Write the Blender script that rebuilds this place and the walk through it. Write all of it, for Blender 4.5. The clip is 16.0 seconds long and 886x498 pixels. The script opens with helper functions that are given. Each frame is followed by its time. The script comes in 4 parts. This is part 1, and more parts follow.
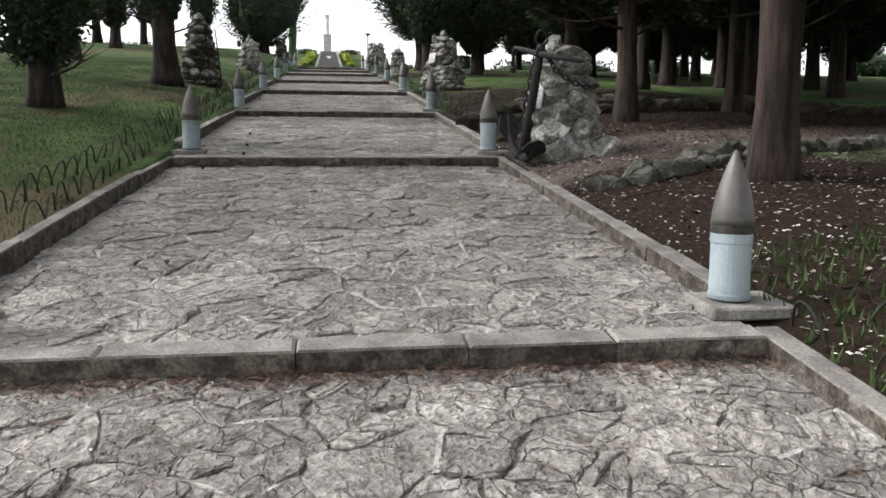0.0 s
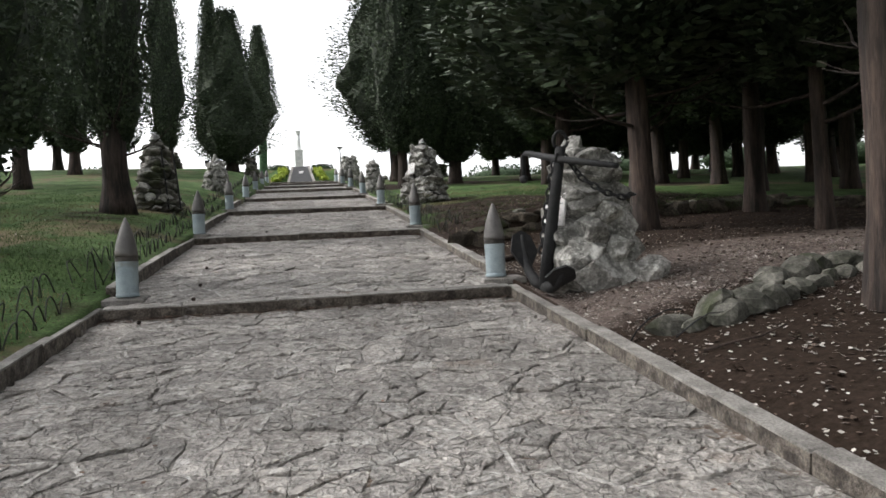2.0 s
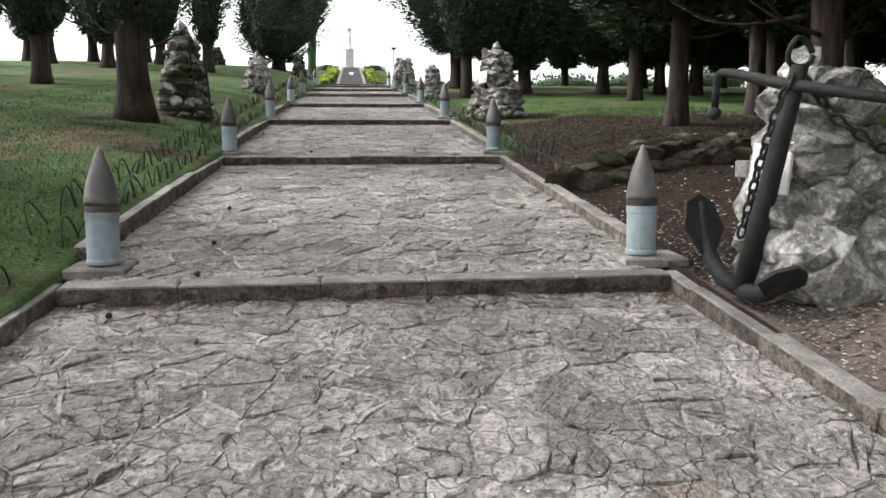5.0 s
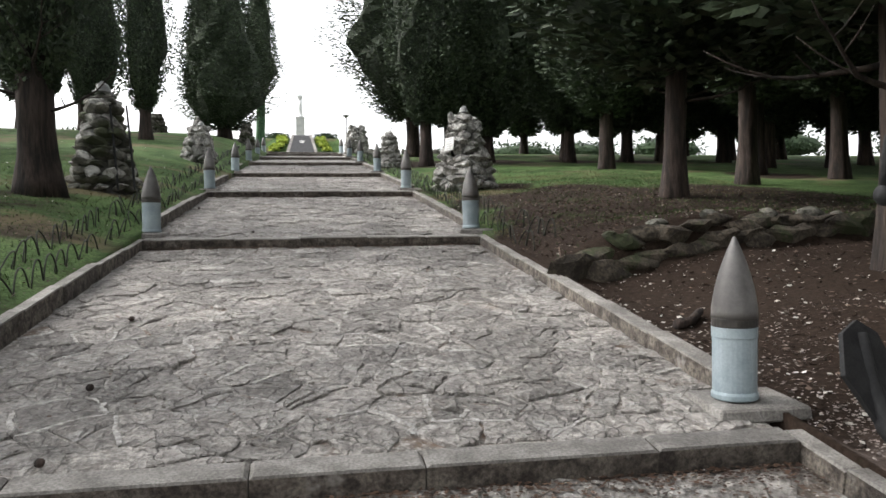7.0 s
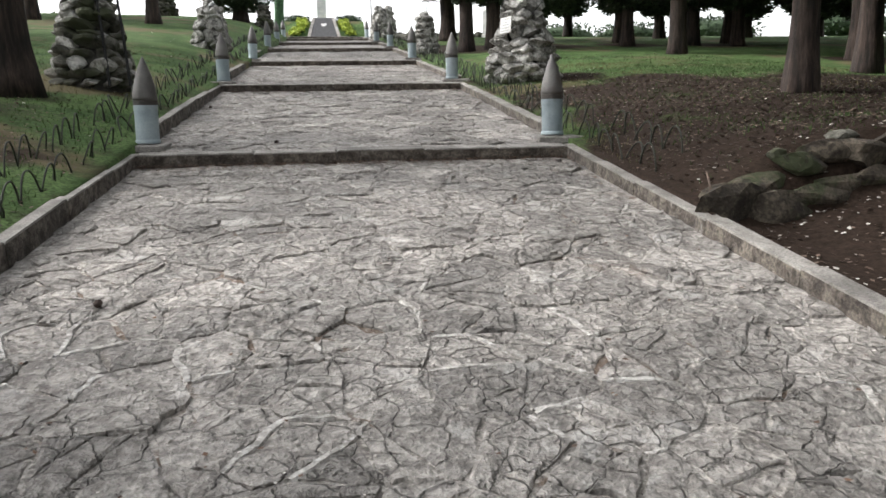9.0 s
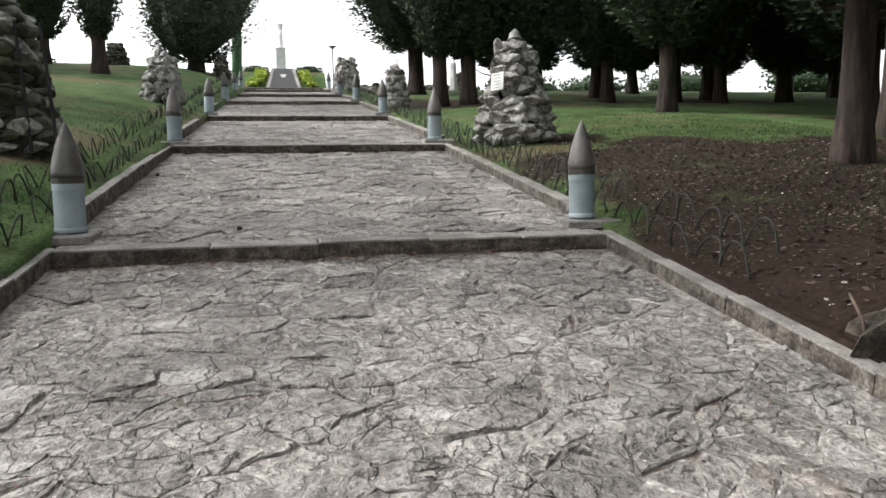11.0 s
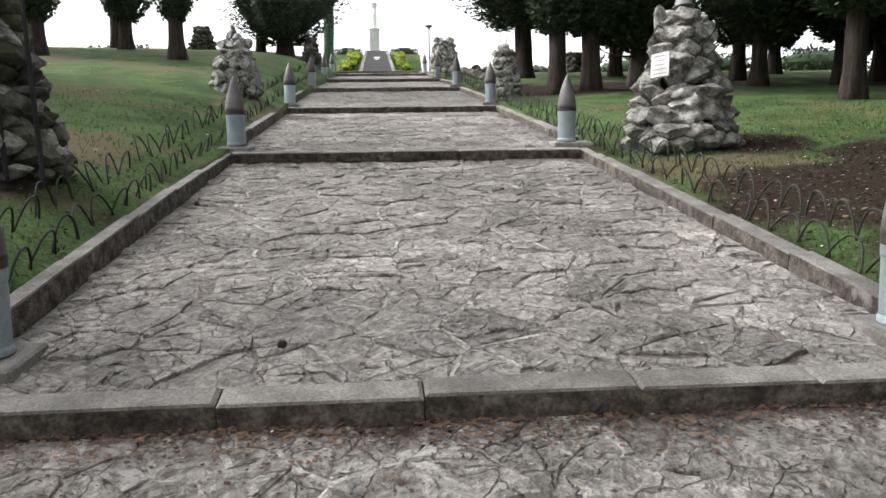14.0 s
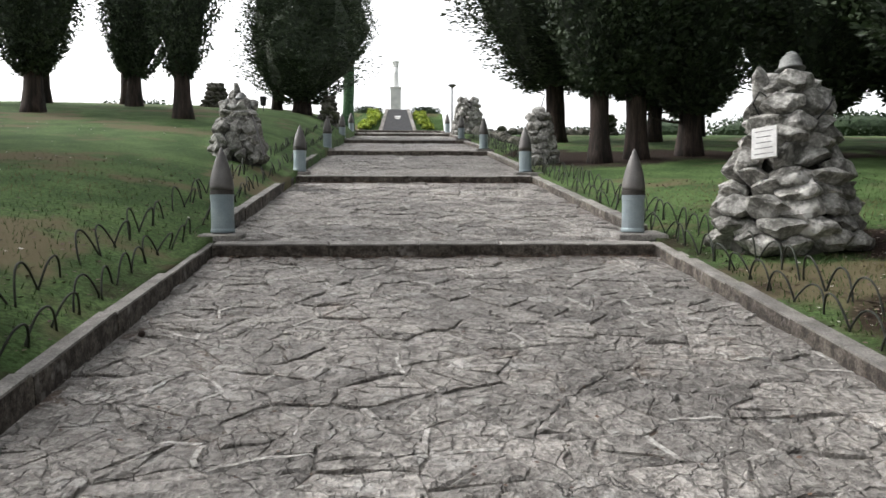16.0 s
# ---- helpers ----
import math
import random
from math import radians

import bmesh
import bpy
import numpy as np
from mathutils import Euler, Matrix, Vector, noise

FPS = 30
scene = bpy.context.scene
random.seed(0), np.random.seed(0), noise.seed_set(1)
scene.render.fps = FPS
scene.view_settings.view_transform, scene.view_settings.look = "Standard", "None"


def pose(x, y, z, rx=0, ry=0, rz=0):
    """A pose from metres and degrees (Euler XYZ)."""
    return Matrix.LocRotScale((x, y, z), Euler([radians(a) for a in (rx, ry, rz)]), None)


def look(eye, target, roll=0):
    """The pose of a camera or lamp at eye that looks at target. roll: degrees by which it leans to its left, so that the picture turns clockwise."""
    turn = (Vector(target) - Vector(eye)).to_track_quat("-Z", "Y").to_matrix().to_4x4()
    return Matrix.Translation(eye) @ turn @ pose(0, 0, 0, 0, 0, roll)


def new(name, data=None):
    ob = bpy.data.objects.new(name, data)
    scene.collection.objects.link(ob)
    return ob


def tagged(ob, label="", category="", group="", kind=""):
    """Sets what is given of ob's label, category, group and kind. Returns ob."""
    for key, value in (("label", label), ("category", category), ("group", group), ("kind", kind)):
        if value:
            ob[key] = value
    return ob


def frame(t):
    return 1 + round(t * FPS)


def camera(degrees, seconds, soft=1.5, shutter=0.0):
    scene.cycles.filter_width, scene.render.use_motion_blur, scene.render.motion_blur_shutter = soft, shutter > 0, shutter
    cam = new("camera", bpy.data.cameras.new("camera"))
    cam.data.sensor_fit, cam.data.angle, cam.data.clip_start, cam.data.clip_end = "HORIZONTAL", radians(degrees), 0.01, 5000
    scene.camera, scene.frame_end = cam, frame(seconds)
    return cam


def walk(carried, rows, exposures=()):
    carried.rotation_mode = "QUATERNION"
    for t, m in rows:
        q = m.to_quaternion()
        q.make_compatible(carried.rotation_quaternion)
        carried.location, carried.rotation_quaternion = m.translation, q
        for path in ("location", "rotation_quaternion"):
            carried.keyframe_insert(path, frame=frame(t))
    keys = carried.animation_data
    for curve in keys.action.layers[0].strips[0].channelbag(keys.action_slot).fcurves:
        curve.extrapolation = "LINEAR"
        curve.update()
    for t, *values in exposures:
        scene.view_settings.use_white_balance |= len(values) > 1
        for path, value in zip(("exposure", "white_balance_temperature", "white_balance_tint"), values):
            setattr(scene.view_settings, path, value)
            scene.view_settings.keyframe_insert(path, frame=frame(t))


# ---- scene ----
cam = camera(60.0, 16.0, soft=1.6)
METRES, EYE, TILT, LEAN, TURN = 16.9, 1.5, 8.5, 0.0, -8.3
ROWS = [
    (0.0, 0.0, 0.0, 0.0, 0.35, -15.1, -1.28),
    (0.5, -0.0005, 0.0301, -0.0022, 0.1, -13.18, -1.07),
    (1.0, -0.0044, 0.0623, -0.0036, 1.17, -11.77, 0.41),
    (1.5, -0.0131, 0.0952, 0.0002, 1.89, -10.08, 2.25),
    (2.0, -0.0159, 0.1278, -0.0002, -1.88, -7.29, 1.53),
    (2.5, -0.0234, 0.1591, -0.0036, -2.31, -11.49, 1.62),
    (3.0, -0.0292, 0.187, -0.0029, -2.29, -12.89, 0.54),
    (5.5, -0.0519, 0.3351, 0.0019, 2.23, -14.35, -0.59),
    (6.0, -0.0559, 0.3675, 0.0009, 1.35, -11.72, -1.02),
    (6.5, -0.0621, 0.3991, 0.0005, 1.08, -9.2, -1.06),
    (7.0, -0.0659, 0.4296, -0.0033, -1.79, -9.22, -0.64),
    (7.5, -0.0698, 0.4627, -0.0048, -3.25, -13.3, 0.01),
    (8.0, -0.0797, 0.4963, -0.0038, -1.26, -15.8, 0.46),
    (8.5, -0.085, 0.5295, -0.007, -1.54, -16.47, -0.33),
    (9.0, -0.0953, 0.5641, -0.0082, -0.15, -17.59, -0.13),
    (11.5, -0.1254, 0.6992, -0.0048, -5.28, -13.35, -1.98),
    (12.0, -0.1267, 0.7317, -0.0033, -6.86, -13.24, -3.17),
    (12.5, -0.1293, 0.7643, -0.0064, -3.77, -12.34, -2.59),
    (13.0, -0.1331, 0.7959, -0.0084, 3.75, -13.24, -0.53),
    (13.5, -0.1401, 0.8239, -0.0093, 4.28, -14.77, 0.28),
    (14.0, -0.1431, 0.8559, -0.0088, 3.44, -15.43, 0.17),
    (14.5, -0.1486, 0.8887, -0.0086, 3.18, -17.44, -1.3),
    (15.0, -0.1497, 0.9208, -0.0078, 1.85, -15.36, -2.83),
    (15.5, -0.1565, 0.9523, -0.0084, 3.08, -13.03, -2.39),
    (16.0, -0.1622, 0.9804, -0.0044, 4.88, -11.34, -0.5),
]
walk(cam, [(t, pose(0, 0, EYE, TILT, LEAN, 0) @ pose(0, 0, 0, 0, 0, TURN) @ pose(METRES * x, METRES * y, METRES * z, 90 + pitch, roll, yaw)) for t, x, y, z, yaw, pitch, roll in ROWS],
     exposures=[(0, 1.36), (1, 1.42), (2, 1.42), (3, 1.6), (5.5, 1.8), (7, 1.68), (9, 1.75), (11.5, 1.64), (13, 1.76), (14.5, 1.78), (15.3, 1.5), (16, 1.45)])

# ---- world and light: bright overcast sky, the brighter side to the left of the avenue ----
world = bpy.data.worlds.new("overcast_sky")
world.use_nodes = True
scene.world = world
wn = world.node_tree
sky = wn.nodes.new("ShaderNodeTexSky")
sky.sky_type, sky.sun_disc = "NISHITA", False
sky.sun_elevation, sky.sun_rotation = radians(41), radians(-68)
sky.air_density, sky.dust_density, sky.ozone_density = 1.0, 3.0, 1.0
grey = wn.nodes.new("ShaderNodeHueSaturation")
grey.inputs["Saturation"].default_value = 0.12
wn.links.new(sky.outputs[0], grey.inputs["Color"])
wn.links.new(grey.outputs[0], wn.nodes["Background"].inputs[0])
wn.nodes["Background"].inputs[1].default_value = 0.145
sun_data = bpy.data.lights.new("sun", "SUN")
sun_data.energy, sun_data.angle, sun_data.color = 1.1, radians(24), (1.0, 0.975, 0.95)
sun = new("sun", sun_data)
sun.matrix_world = look((0, 0, 0), (0.72, -0.28, -0.66))

# ---- the hillside: places are given across (x), up along (y) and above (z) its slope ----
SC, SS = math.cos(radians(TILT)), math.sin(radians(TILT))


def P(x, y, z):
    return Vector((x, SC * y - SS * (z - EYE), EYE + SS * y + SC * (z - EYE)))


def smooth(a, b, v):
    u = min(1, max(0, (v - a) / (b - a)))
    return u * u * (3 - 2 * u)


def ramp(v, pts):
    if v <= pts[0][0]:
        return pts[0][1]
    for (a, p), (b, q) in zip(pts, pts[1:]):
        if v <= b:
            return p + (q - p) * (v - a) / (b - a)
    return pts[-1][1]


LOWER_EDGE = [(2.4, 7.75), (3.3, 7.8), (4.0, 8.2), (4.8, 8.6), (5.8, 8.7), (7.2, 9.1), (9, 9.4), (14, 8.0)]
UPPER_EDGE = [(2.4, 14.7), (2.75, 14.85), (3.4, 14.95), (4.7, 15.1), (5.8, 15.15), (6.9, 15.25), (9, 16.0), (10.2, 15.3), (12, 13.4), (14, 11.5)]
BANK_CREST = [(2.5, .04), (2.75, .1), (3.4, .17), (4.7, .22), (6, .12), (7, .06), (9, .1), (11, 0)]


def hollow(x, y):
    """How far a place lies in the trodden side path: 1 in it, 0 outside."""
    if x < 2.45 or x > 14.5:
        return 0.0
    lo, up = ramp(x, LOWER_EDGE), ramp(x, UPPER_EDGE)
    return smooth(lo - 0.2, lo + 0.3, y) * (1 - smooth(up - 0.32, up + 0.02, y))


def ground_z(x, y):
    if x < 0:
        d = max(0, -x - 2.3)
        a = ramp(y, [(-10, .1), (4, .15), (11, .32), (20, .45), (30, .6), (37, .75), (56, 1.0)])
        z = a * (1 - math.exp(-d / 1.1)) + 0.02 * min(d, 12) + 0.02
    else:
        d = max(0, x - 2.5)
        a = ramp(y, [(-10, .2), (6, .34), (19, .36), (30, .25), (45, .05), (56, -.15)])
        z = -0.01 + (a + .01) * (1 - math.exp(-d / ramp(y, [(16, .9), (19, 1.3), (22, 2.4), (30, 2.4), (36, 1.4)])))
        lo, up = ramp(x, LOWER_EDGE), ramp(x, UPPER_EDGE)
        z -= ramp(x, [(2.6, .12), (2.9, .22), (3.4, .24), (4.3, .14), (6, .1)]) * hollow(x, y) * smooth(lo, up - 1.0, y)
        z += ramp(x, BANK_CREST) * smooth(up - 0.32, up, y) * (1 - smooth(up + 0.1, up + 2.0, y))
    if y > 44:
        z += ramp(y, [(44, 0), (52, -.2), (58, -.7), (62, -1.3)])
    if y > 62:
        z -= (y - 62) * SS / SC
    if y < -12:
        z += 0.5 * (-12 - y) * SS / SC
    return z - 0.02


def shift(y):
    """The avenue bends a little to the left towards the top."""
    return -0.009 * max(0, y - 24)


STEPS = [(-3.4, -0.03), (3.56, 0.025), (10.5, -0.045), (17.5, -0.05), (24.25, -0.025), (31.05, -0.055), (37.8, -0.07), (44.6, -0.17), (51.4, -0.27), (57.3, -0.40)]
XL, XR = -2.12, 2.29
CONES = [(-1.41, 13.5), (-1.28, 11.8), (-1.22, 10.76), (-0.78, 18.08), (-1.95, 21.6), (-1.67, 10.15)]


def tread(y):
    """Height of the paving at a place along the avenue."""
    for (a, za), (b, zb) in zip(STEPS, STEPS[1:]):
        if a <= y <= b:
            return (za - 0.015) + (zb - 0.125 - za + 0.015) * (y - a) / (b - a)
    return STEPS[0][1] - 0.14


# ---- materials ----
def stone_mat(name, dark, light, scale, bump=0.4, rough=0.9, fine=60.0, vary=0.25, patch=None, patch_at=0.62, stretch=(1, 1, 1), metal=0.0, island=False, crack=0.0, deep=0.03, wear=0.0, stain=None, chips=0.0):
    m = bpy.data.materials.new(name)
    m.use_nodes = True
    nt = m.node_tree
    n, l = nt.nodes, nt.links
    b = n["Principled BSDF"]
    b.inputs["Roughness"].default_value, b.inputs["Metallic"].default_value = rough, metal
    geo = n.new("ShaderNodeNewGeometry")
    mp = n.new("ShaderNodeMapping")
    mp.inputs["Scale"].default_value = stretch
    l.new(geo.outputs["Position"], mp.inputs["Vector"])

    def tex(sc, detail, ro=0.6):
        t = n.new("ShaderNodeTexNoise")
        t.inputs["Scale"].default_value, t.inputs["Detail"].default_value, t.inputs["Roughness"].default_value = sc, detail, ro
        l.new(mp.outputs[0], t.inputs["Vector"])
        return t

    def mix(fac, a, c, mode="MIX"):
        x = n.new("ShaderNodeMix")
        x.data_type, x.blend_type = "RGBA", mode
        for sock, v in ((x.inputs[0], fac), (x.inputs[6], a), (x.inputs[7], c)):
            if isinstance(v, (float, int)):
                sock.default_value = v
            elif isinstance(v, tuple):
                sock.default_value = (*v, 1)
            else:
                l.new(v, sock)
        return x.outputs[2]

    def band(sock, a, c, lo=0.0, hi=1.0):
        r = n.new("ShaderNodeMapRange")
        r.interpolation_type = "SMOOTHSTEP"
        for i, v in enumerate((a, c, lo, hi)):
            r.inputs[1 + i].default_value = v
        l.new(sock, r.inputs[0])
        return r.outputs[0]

    big, small = tex(scale, 5), tex(fine, 4, 0.7)
    col = mix(band(big.outputs[0], 0.35, 0.65), dark, light)
    grain = band(small.outputs[0], 0.3, 0.7, 1 - vary, 1 + vary)
    col = mix(1.0, col, grain, "MULTIPLY")
    if patch:
        wide = tex(scale * 0.35, 4, 0.65)
        col = mix(band(wide.outputs[0], patch_at, patch_at + 0.1), col, patch)
    if stain:
        col = mix(band(tex(1.1, 5, 0.7).outputs[0], 0.6, 0.72, 0, 0.6), col, stain)
    if chips:
        fleck = band(tex(chips * 2.0, 4, 0.6).outputs[0], 0.55, 0.65, 0, 0.5)
        col = mix(fleck, col, tuple(min(0.6, c * 1.45) for c in light))
        pit = band(tex(chips * 1.6, 4, 0.6).outputs[0], 0.34, 0.44, 0.6, 0)
        col = mix(pit, col, tuple(c * 0.55 for c in dark))
    if wear:
        col = mix(1.0, col, band(tex(0.8, 4, 0.6).outputs[0], 0.35, 0.65, 1 - wear, 1 + wear), "MULTIPLY")
    if island:
        rnd = geo.outputs["Random Per Island"]
    else:
        rnd = n.new("ShaderNodeObjectInfo").outputs["Random"]
    col = mix(1.0, col, band(rnd, 0, 1, 0.8, 1.2), "MULTIPLY")
    height = n.new("ShaderNodeMath")
    height.operation = "MULTIPLY_ADD"
    l.new(small.outputs[0], height.inputs[0])
    height.inputs[1].default_value = 0.35
    l.new(big.outputs[0], height.inputs[2])
    hs = height.outputs[0]
    if crack:
        v = n.new("ShaderNodeTexVoronoi")
        v.feature = "DISTANCE_TO_EDGE"
        v.inputs["Scale"].default_value = crack
        warp = n.new("ShaderNodeMixRGB")
        warp.inputs[0].default_value = 0.12
        wt = tex(crack * 0.8, 4)
        l.new(mp.outputs[0], warp.inputs[1])
        l.new(wt.outputs["Color"], warp.inputs[2])
        l.new(warp.outputs[0], v.inputs["Vector"])
        line = band(v.outputs["Distance"], 0.0, 0.03, 0.3, 1)
        keep = band(tex(1.7, 3).outputs[0], 0.52, 0.6)
        mask = n.new("ShaderNodeMath")
        mask.operation = "MAXIMUM"
        l.new(line, mask.inputs[0])
        l.new(keep, mask.inputs[1])
        col = mix(mask.outputs[0], tuple(c * 0.8 for c in dark), col)
        add = n.new("ShaderNodeMath")
        add.operation = "MULTIPLY_ADD"
        l.new(mask.outputs[0], add.inputs[0])
        add.inputs[1].default_value = 0.5
        l.new(hs, add.inputs[2])
        hs = add.outputs[0]
    if chips:
        v2 = n.new("ShaderNodeTexVoronoi")
        v2.inputs["Scale"].default_value = chips
        bend = n.new("ShaderNodeMixRGB")
        bend.inputs[0].default_value = 0.2
        l.new(mp.outputs[0], bend.inputs[1])
        l.new(tex(chips * 0.6, 4, 0.65).outputs["Color"], bend.inputs[2])
        l.new(bend.outputs[0], v2.inputs["Vector"])
        flake = n.new("ShaderNodeMath")
        flake.operation = "MULTIPLY_ADD"
        l.new(v2.outputs["Color"], flake.inputs[0])
        flake.inputs[1].default_value = 0.95
        l.new(hs, flake.inputs[2])
        hs = flake.outputs[0]
    bp = n.new("ShaderNodeBump")
    bp.inputs["Strength"].default_value, bp.inputs["Distance"].default_value = bump, deep
    l.new(hs, bp.inputs["Height"])
    l.new(bp.outputs[0], b.inputs["Normal"])
    l.new(col, b.inputs["Base Color"])
    return m


M_PAVE = stone_mat("rough_limestone_paving", (0.222, 0.203, 0.185), (0.362, 0.338, 0.312), 11, 1.0, 0.7, 24, 0.3, (0.45, 0.43, 0.405), 0.57, crack=6.0, deep=0.085, wear=0.2, stain=(0.2, 0.15, 0.115), chips=13.0)
M_MORTAR = stone_mat("pale_mortar", (0.19, 0.173, 0.155), (0.36, 0.337, 0.31), 6, 1.0, 0.9, 30, 0.45, (0.13, 0.095, 0.072), 0.55, deep=0.08, wear=0.2, chips=15.0)
M_BEAD = stone_mat("weathered_pointing_mortar", (0.28, 0.262, 0.24), (0.46, 0.44, 0.412), 6, 1.0, 0.85, 30, 0.35, (0.2, 0.17, 0.145), 0.6, chips=15.0, deep=0.05)
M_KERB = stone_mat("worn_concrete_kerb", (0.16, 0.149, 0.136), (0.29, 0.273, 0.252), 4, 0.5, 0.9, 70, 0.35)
# upright kerb faces: dirt stains, plus their shade put into the darker colour
M_KERB_SIDE = stone_mat("stained_shade_dark_concrete", (0.045, 0.036, 0.03), (0.15, 0.13, 0.108), 9, 1.0, 0.95, 45, 0.5, (0.26, 0.24, 0.22), 0.6)
M_ROCK = stone_mat("weathered_karst_limestone", (0.13, 0.125, 0.113), (0.38, 0.37, 0.345), 7, 1.0, 0.92, 22, 0.4, (0.54, 0.53, 0.5), 0.58, chips=11.0)
M_ROCK_MOSS = stone_mat("mossy_limestone", (0.04, 0.04, 0.03), (0.15, 0.143, 0.123), 4, 0.8, 0.95, 35, 0.4, (0.05, 0.056, 0.03), 0.52)
M_BANK = stone_mat("earthy_mossy_bank_stone", (0.022, 0.017, 0.012), (0.085, 0.07, 0.052), 4, 1.0, 0.95, 30, 0.5, (0.04, 0.048, 0.02), 0.5, chips=9.0)
M_CORE = stone_mat("dark_rubble_mortar", (0.03, 0.028, 0.025), (0.09, 0.085, 0.075), 6, 0.8)
M_BARK = stone_mat("cypress_bark", (0.012, 0.0082, 0.0066), (0.05, 0.034, 0.027), 9, 1.0, 0.95, 40, 0.4, stretch=(1, 1, 0.12))
M_BARK_IVY = stone_mat("ivy_clad_bark", (0.012, 0.04, 0.015), (0.05, 0.11, 0.05), 9, 1.0, 0.95, 40, 0.4)
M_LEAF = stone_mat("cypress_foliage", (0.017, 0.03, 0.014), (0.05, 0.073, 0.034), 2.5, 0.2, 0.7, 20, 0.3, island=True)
# darker copy of the leaf green: the crown's inner shade put into colour
M_LEAF_CORE = stone_mat("shade_toned_cypress_core", (0.012, 0.019, 0.01), (0.03, 0.043, 0.021), 6, 1.0, 0.95, 25, 0.5)
M_STEEL = stone_mat("bare_grey_steel", (0.1, 0.094, 0.09), (0.155, 0.147, 0.14), 4, 0.05, 0.5, 60, 0.08, (0.085, 0.07, 0.06), 0.62, metal=0.3)
M_BLUE = stone_mat("pale_blue_grey_paint", (0.25, 0.31, 0.335), (0.34, 0.4, 0.425), 4, 0.06, 0.55, 60, 0.08, (0.2, 0.22, 0.21), 0.64)
M_BAND = stone_mat("dark_driving_band", (0.03, 0.026, 0.022), (0.06, 0.05, 0.042), 12, 0.2, 0.6)
M_IRON = stone_mat("black_painted_iron", (0.006, 0.006, 0.007), (0.014, 0.014, 0.015), 14, 0.4, 0.75, 80, 0.3, (0.03, 0.022, 0.018), 0.66)
M_WIRE = stone_mat("dark_green_iron", (0.012, 0.016, 0.01), (0.03, 0.032, 0.022), 20, 0.2, 0.7)
M_MARBLE = stone_mat("white_marble", (0.62, 0.61, 0.59), (0.78, 0.77, 0.75), 5, 0.05, 0.4, 40, 0.06)
M_INK = stone_mat("grey_engraving", (0.12, 0.12, 0.12), (0.2, 0.2, 0.2), 9, 0.1)
M_HELMET = stone_mat("grey_green_helmet", (0.12, 0.125, 0.12), (0.19, 0.195, 0.185), 9, 0.15, 0.55)
M_GRANITE = stone_mat("dark_granite", (0.012, 0.012, 0.013), (0.035, 0.035, 0.038), 14, 0.1, 0.65)
M_COLUMN = stone_mat("pale_column_stone", (0.55, 0.56, 0.56), (0.7, 0.7, 0.69), 3, 0.2, 0.7)
M_SHRUB = stone_mat("yellow_green_shrub", (0.2, 0.27, 0.03), (0.42, 0.5, 0.07), 5, 0.3, 0.8, island=True)
M_HEDGE = stone_mat("dark_box_hedge", (0.015, 0.03, 0.012), (0.04, 0.065, 0.03), 6, 0.8, 0.9, island=True)
M_BLADE = stone_mat("grass_blade", (0.038, 0.068, 0.021), (0.076, 0.116, 0.042), 0.9, 0.0, 0.8, 9, 0.2, (0.17, 0.145, 0.08), 0.54, island=True)
M_BLADE.node_tree.nodes["Principled BSDF"].inputs["Specular IOR Level"].default_value = 0.15
M_LITTER = stone_mat("dry_leaf_litter", (0.045, 0.03, 0.022), (0.14, 0.1, 0.076), 3, 0.0, 0.9, 15, 0.5, island=True)
M_NEEDLE = stone_mat("reddish_needle_litter", (0.06, 0.032, 0.02), (0.17, 0.105, 0.07), 3, 0.0, 0.9, 15, 0.4, island=True)
M_PINK = stone_mat("pinkish_grey_chips", (0.17, 0.135, 0.12), (0.42, 0.37, 0.34), 3, 0.0, 0.9, 15, 0.35, island=True)
M_PETAL = stone_mat("pale_fallen_petal", (0.4, 0.37, 0.33), (0.7, 0.67, 0.62), 3, 0.0, 0.8, 15, 0.2, island=True)


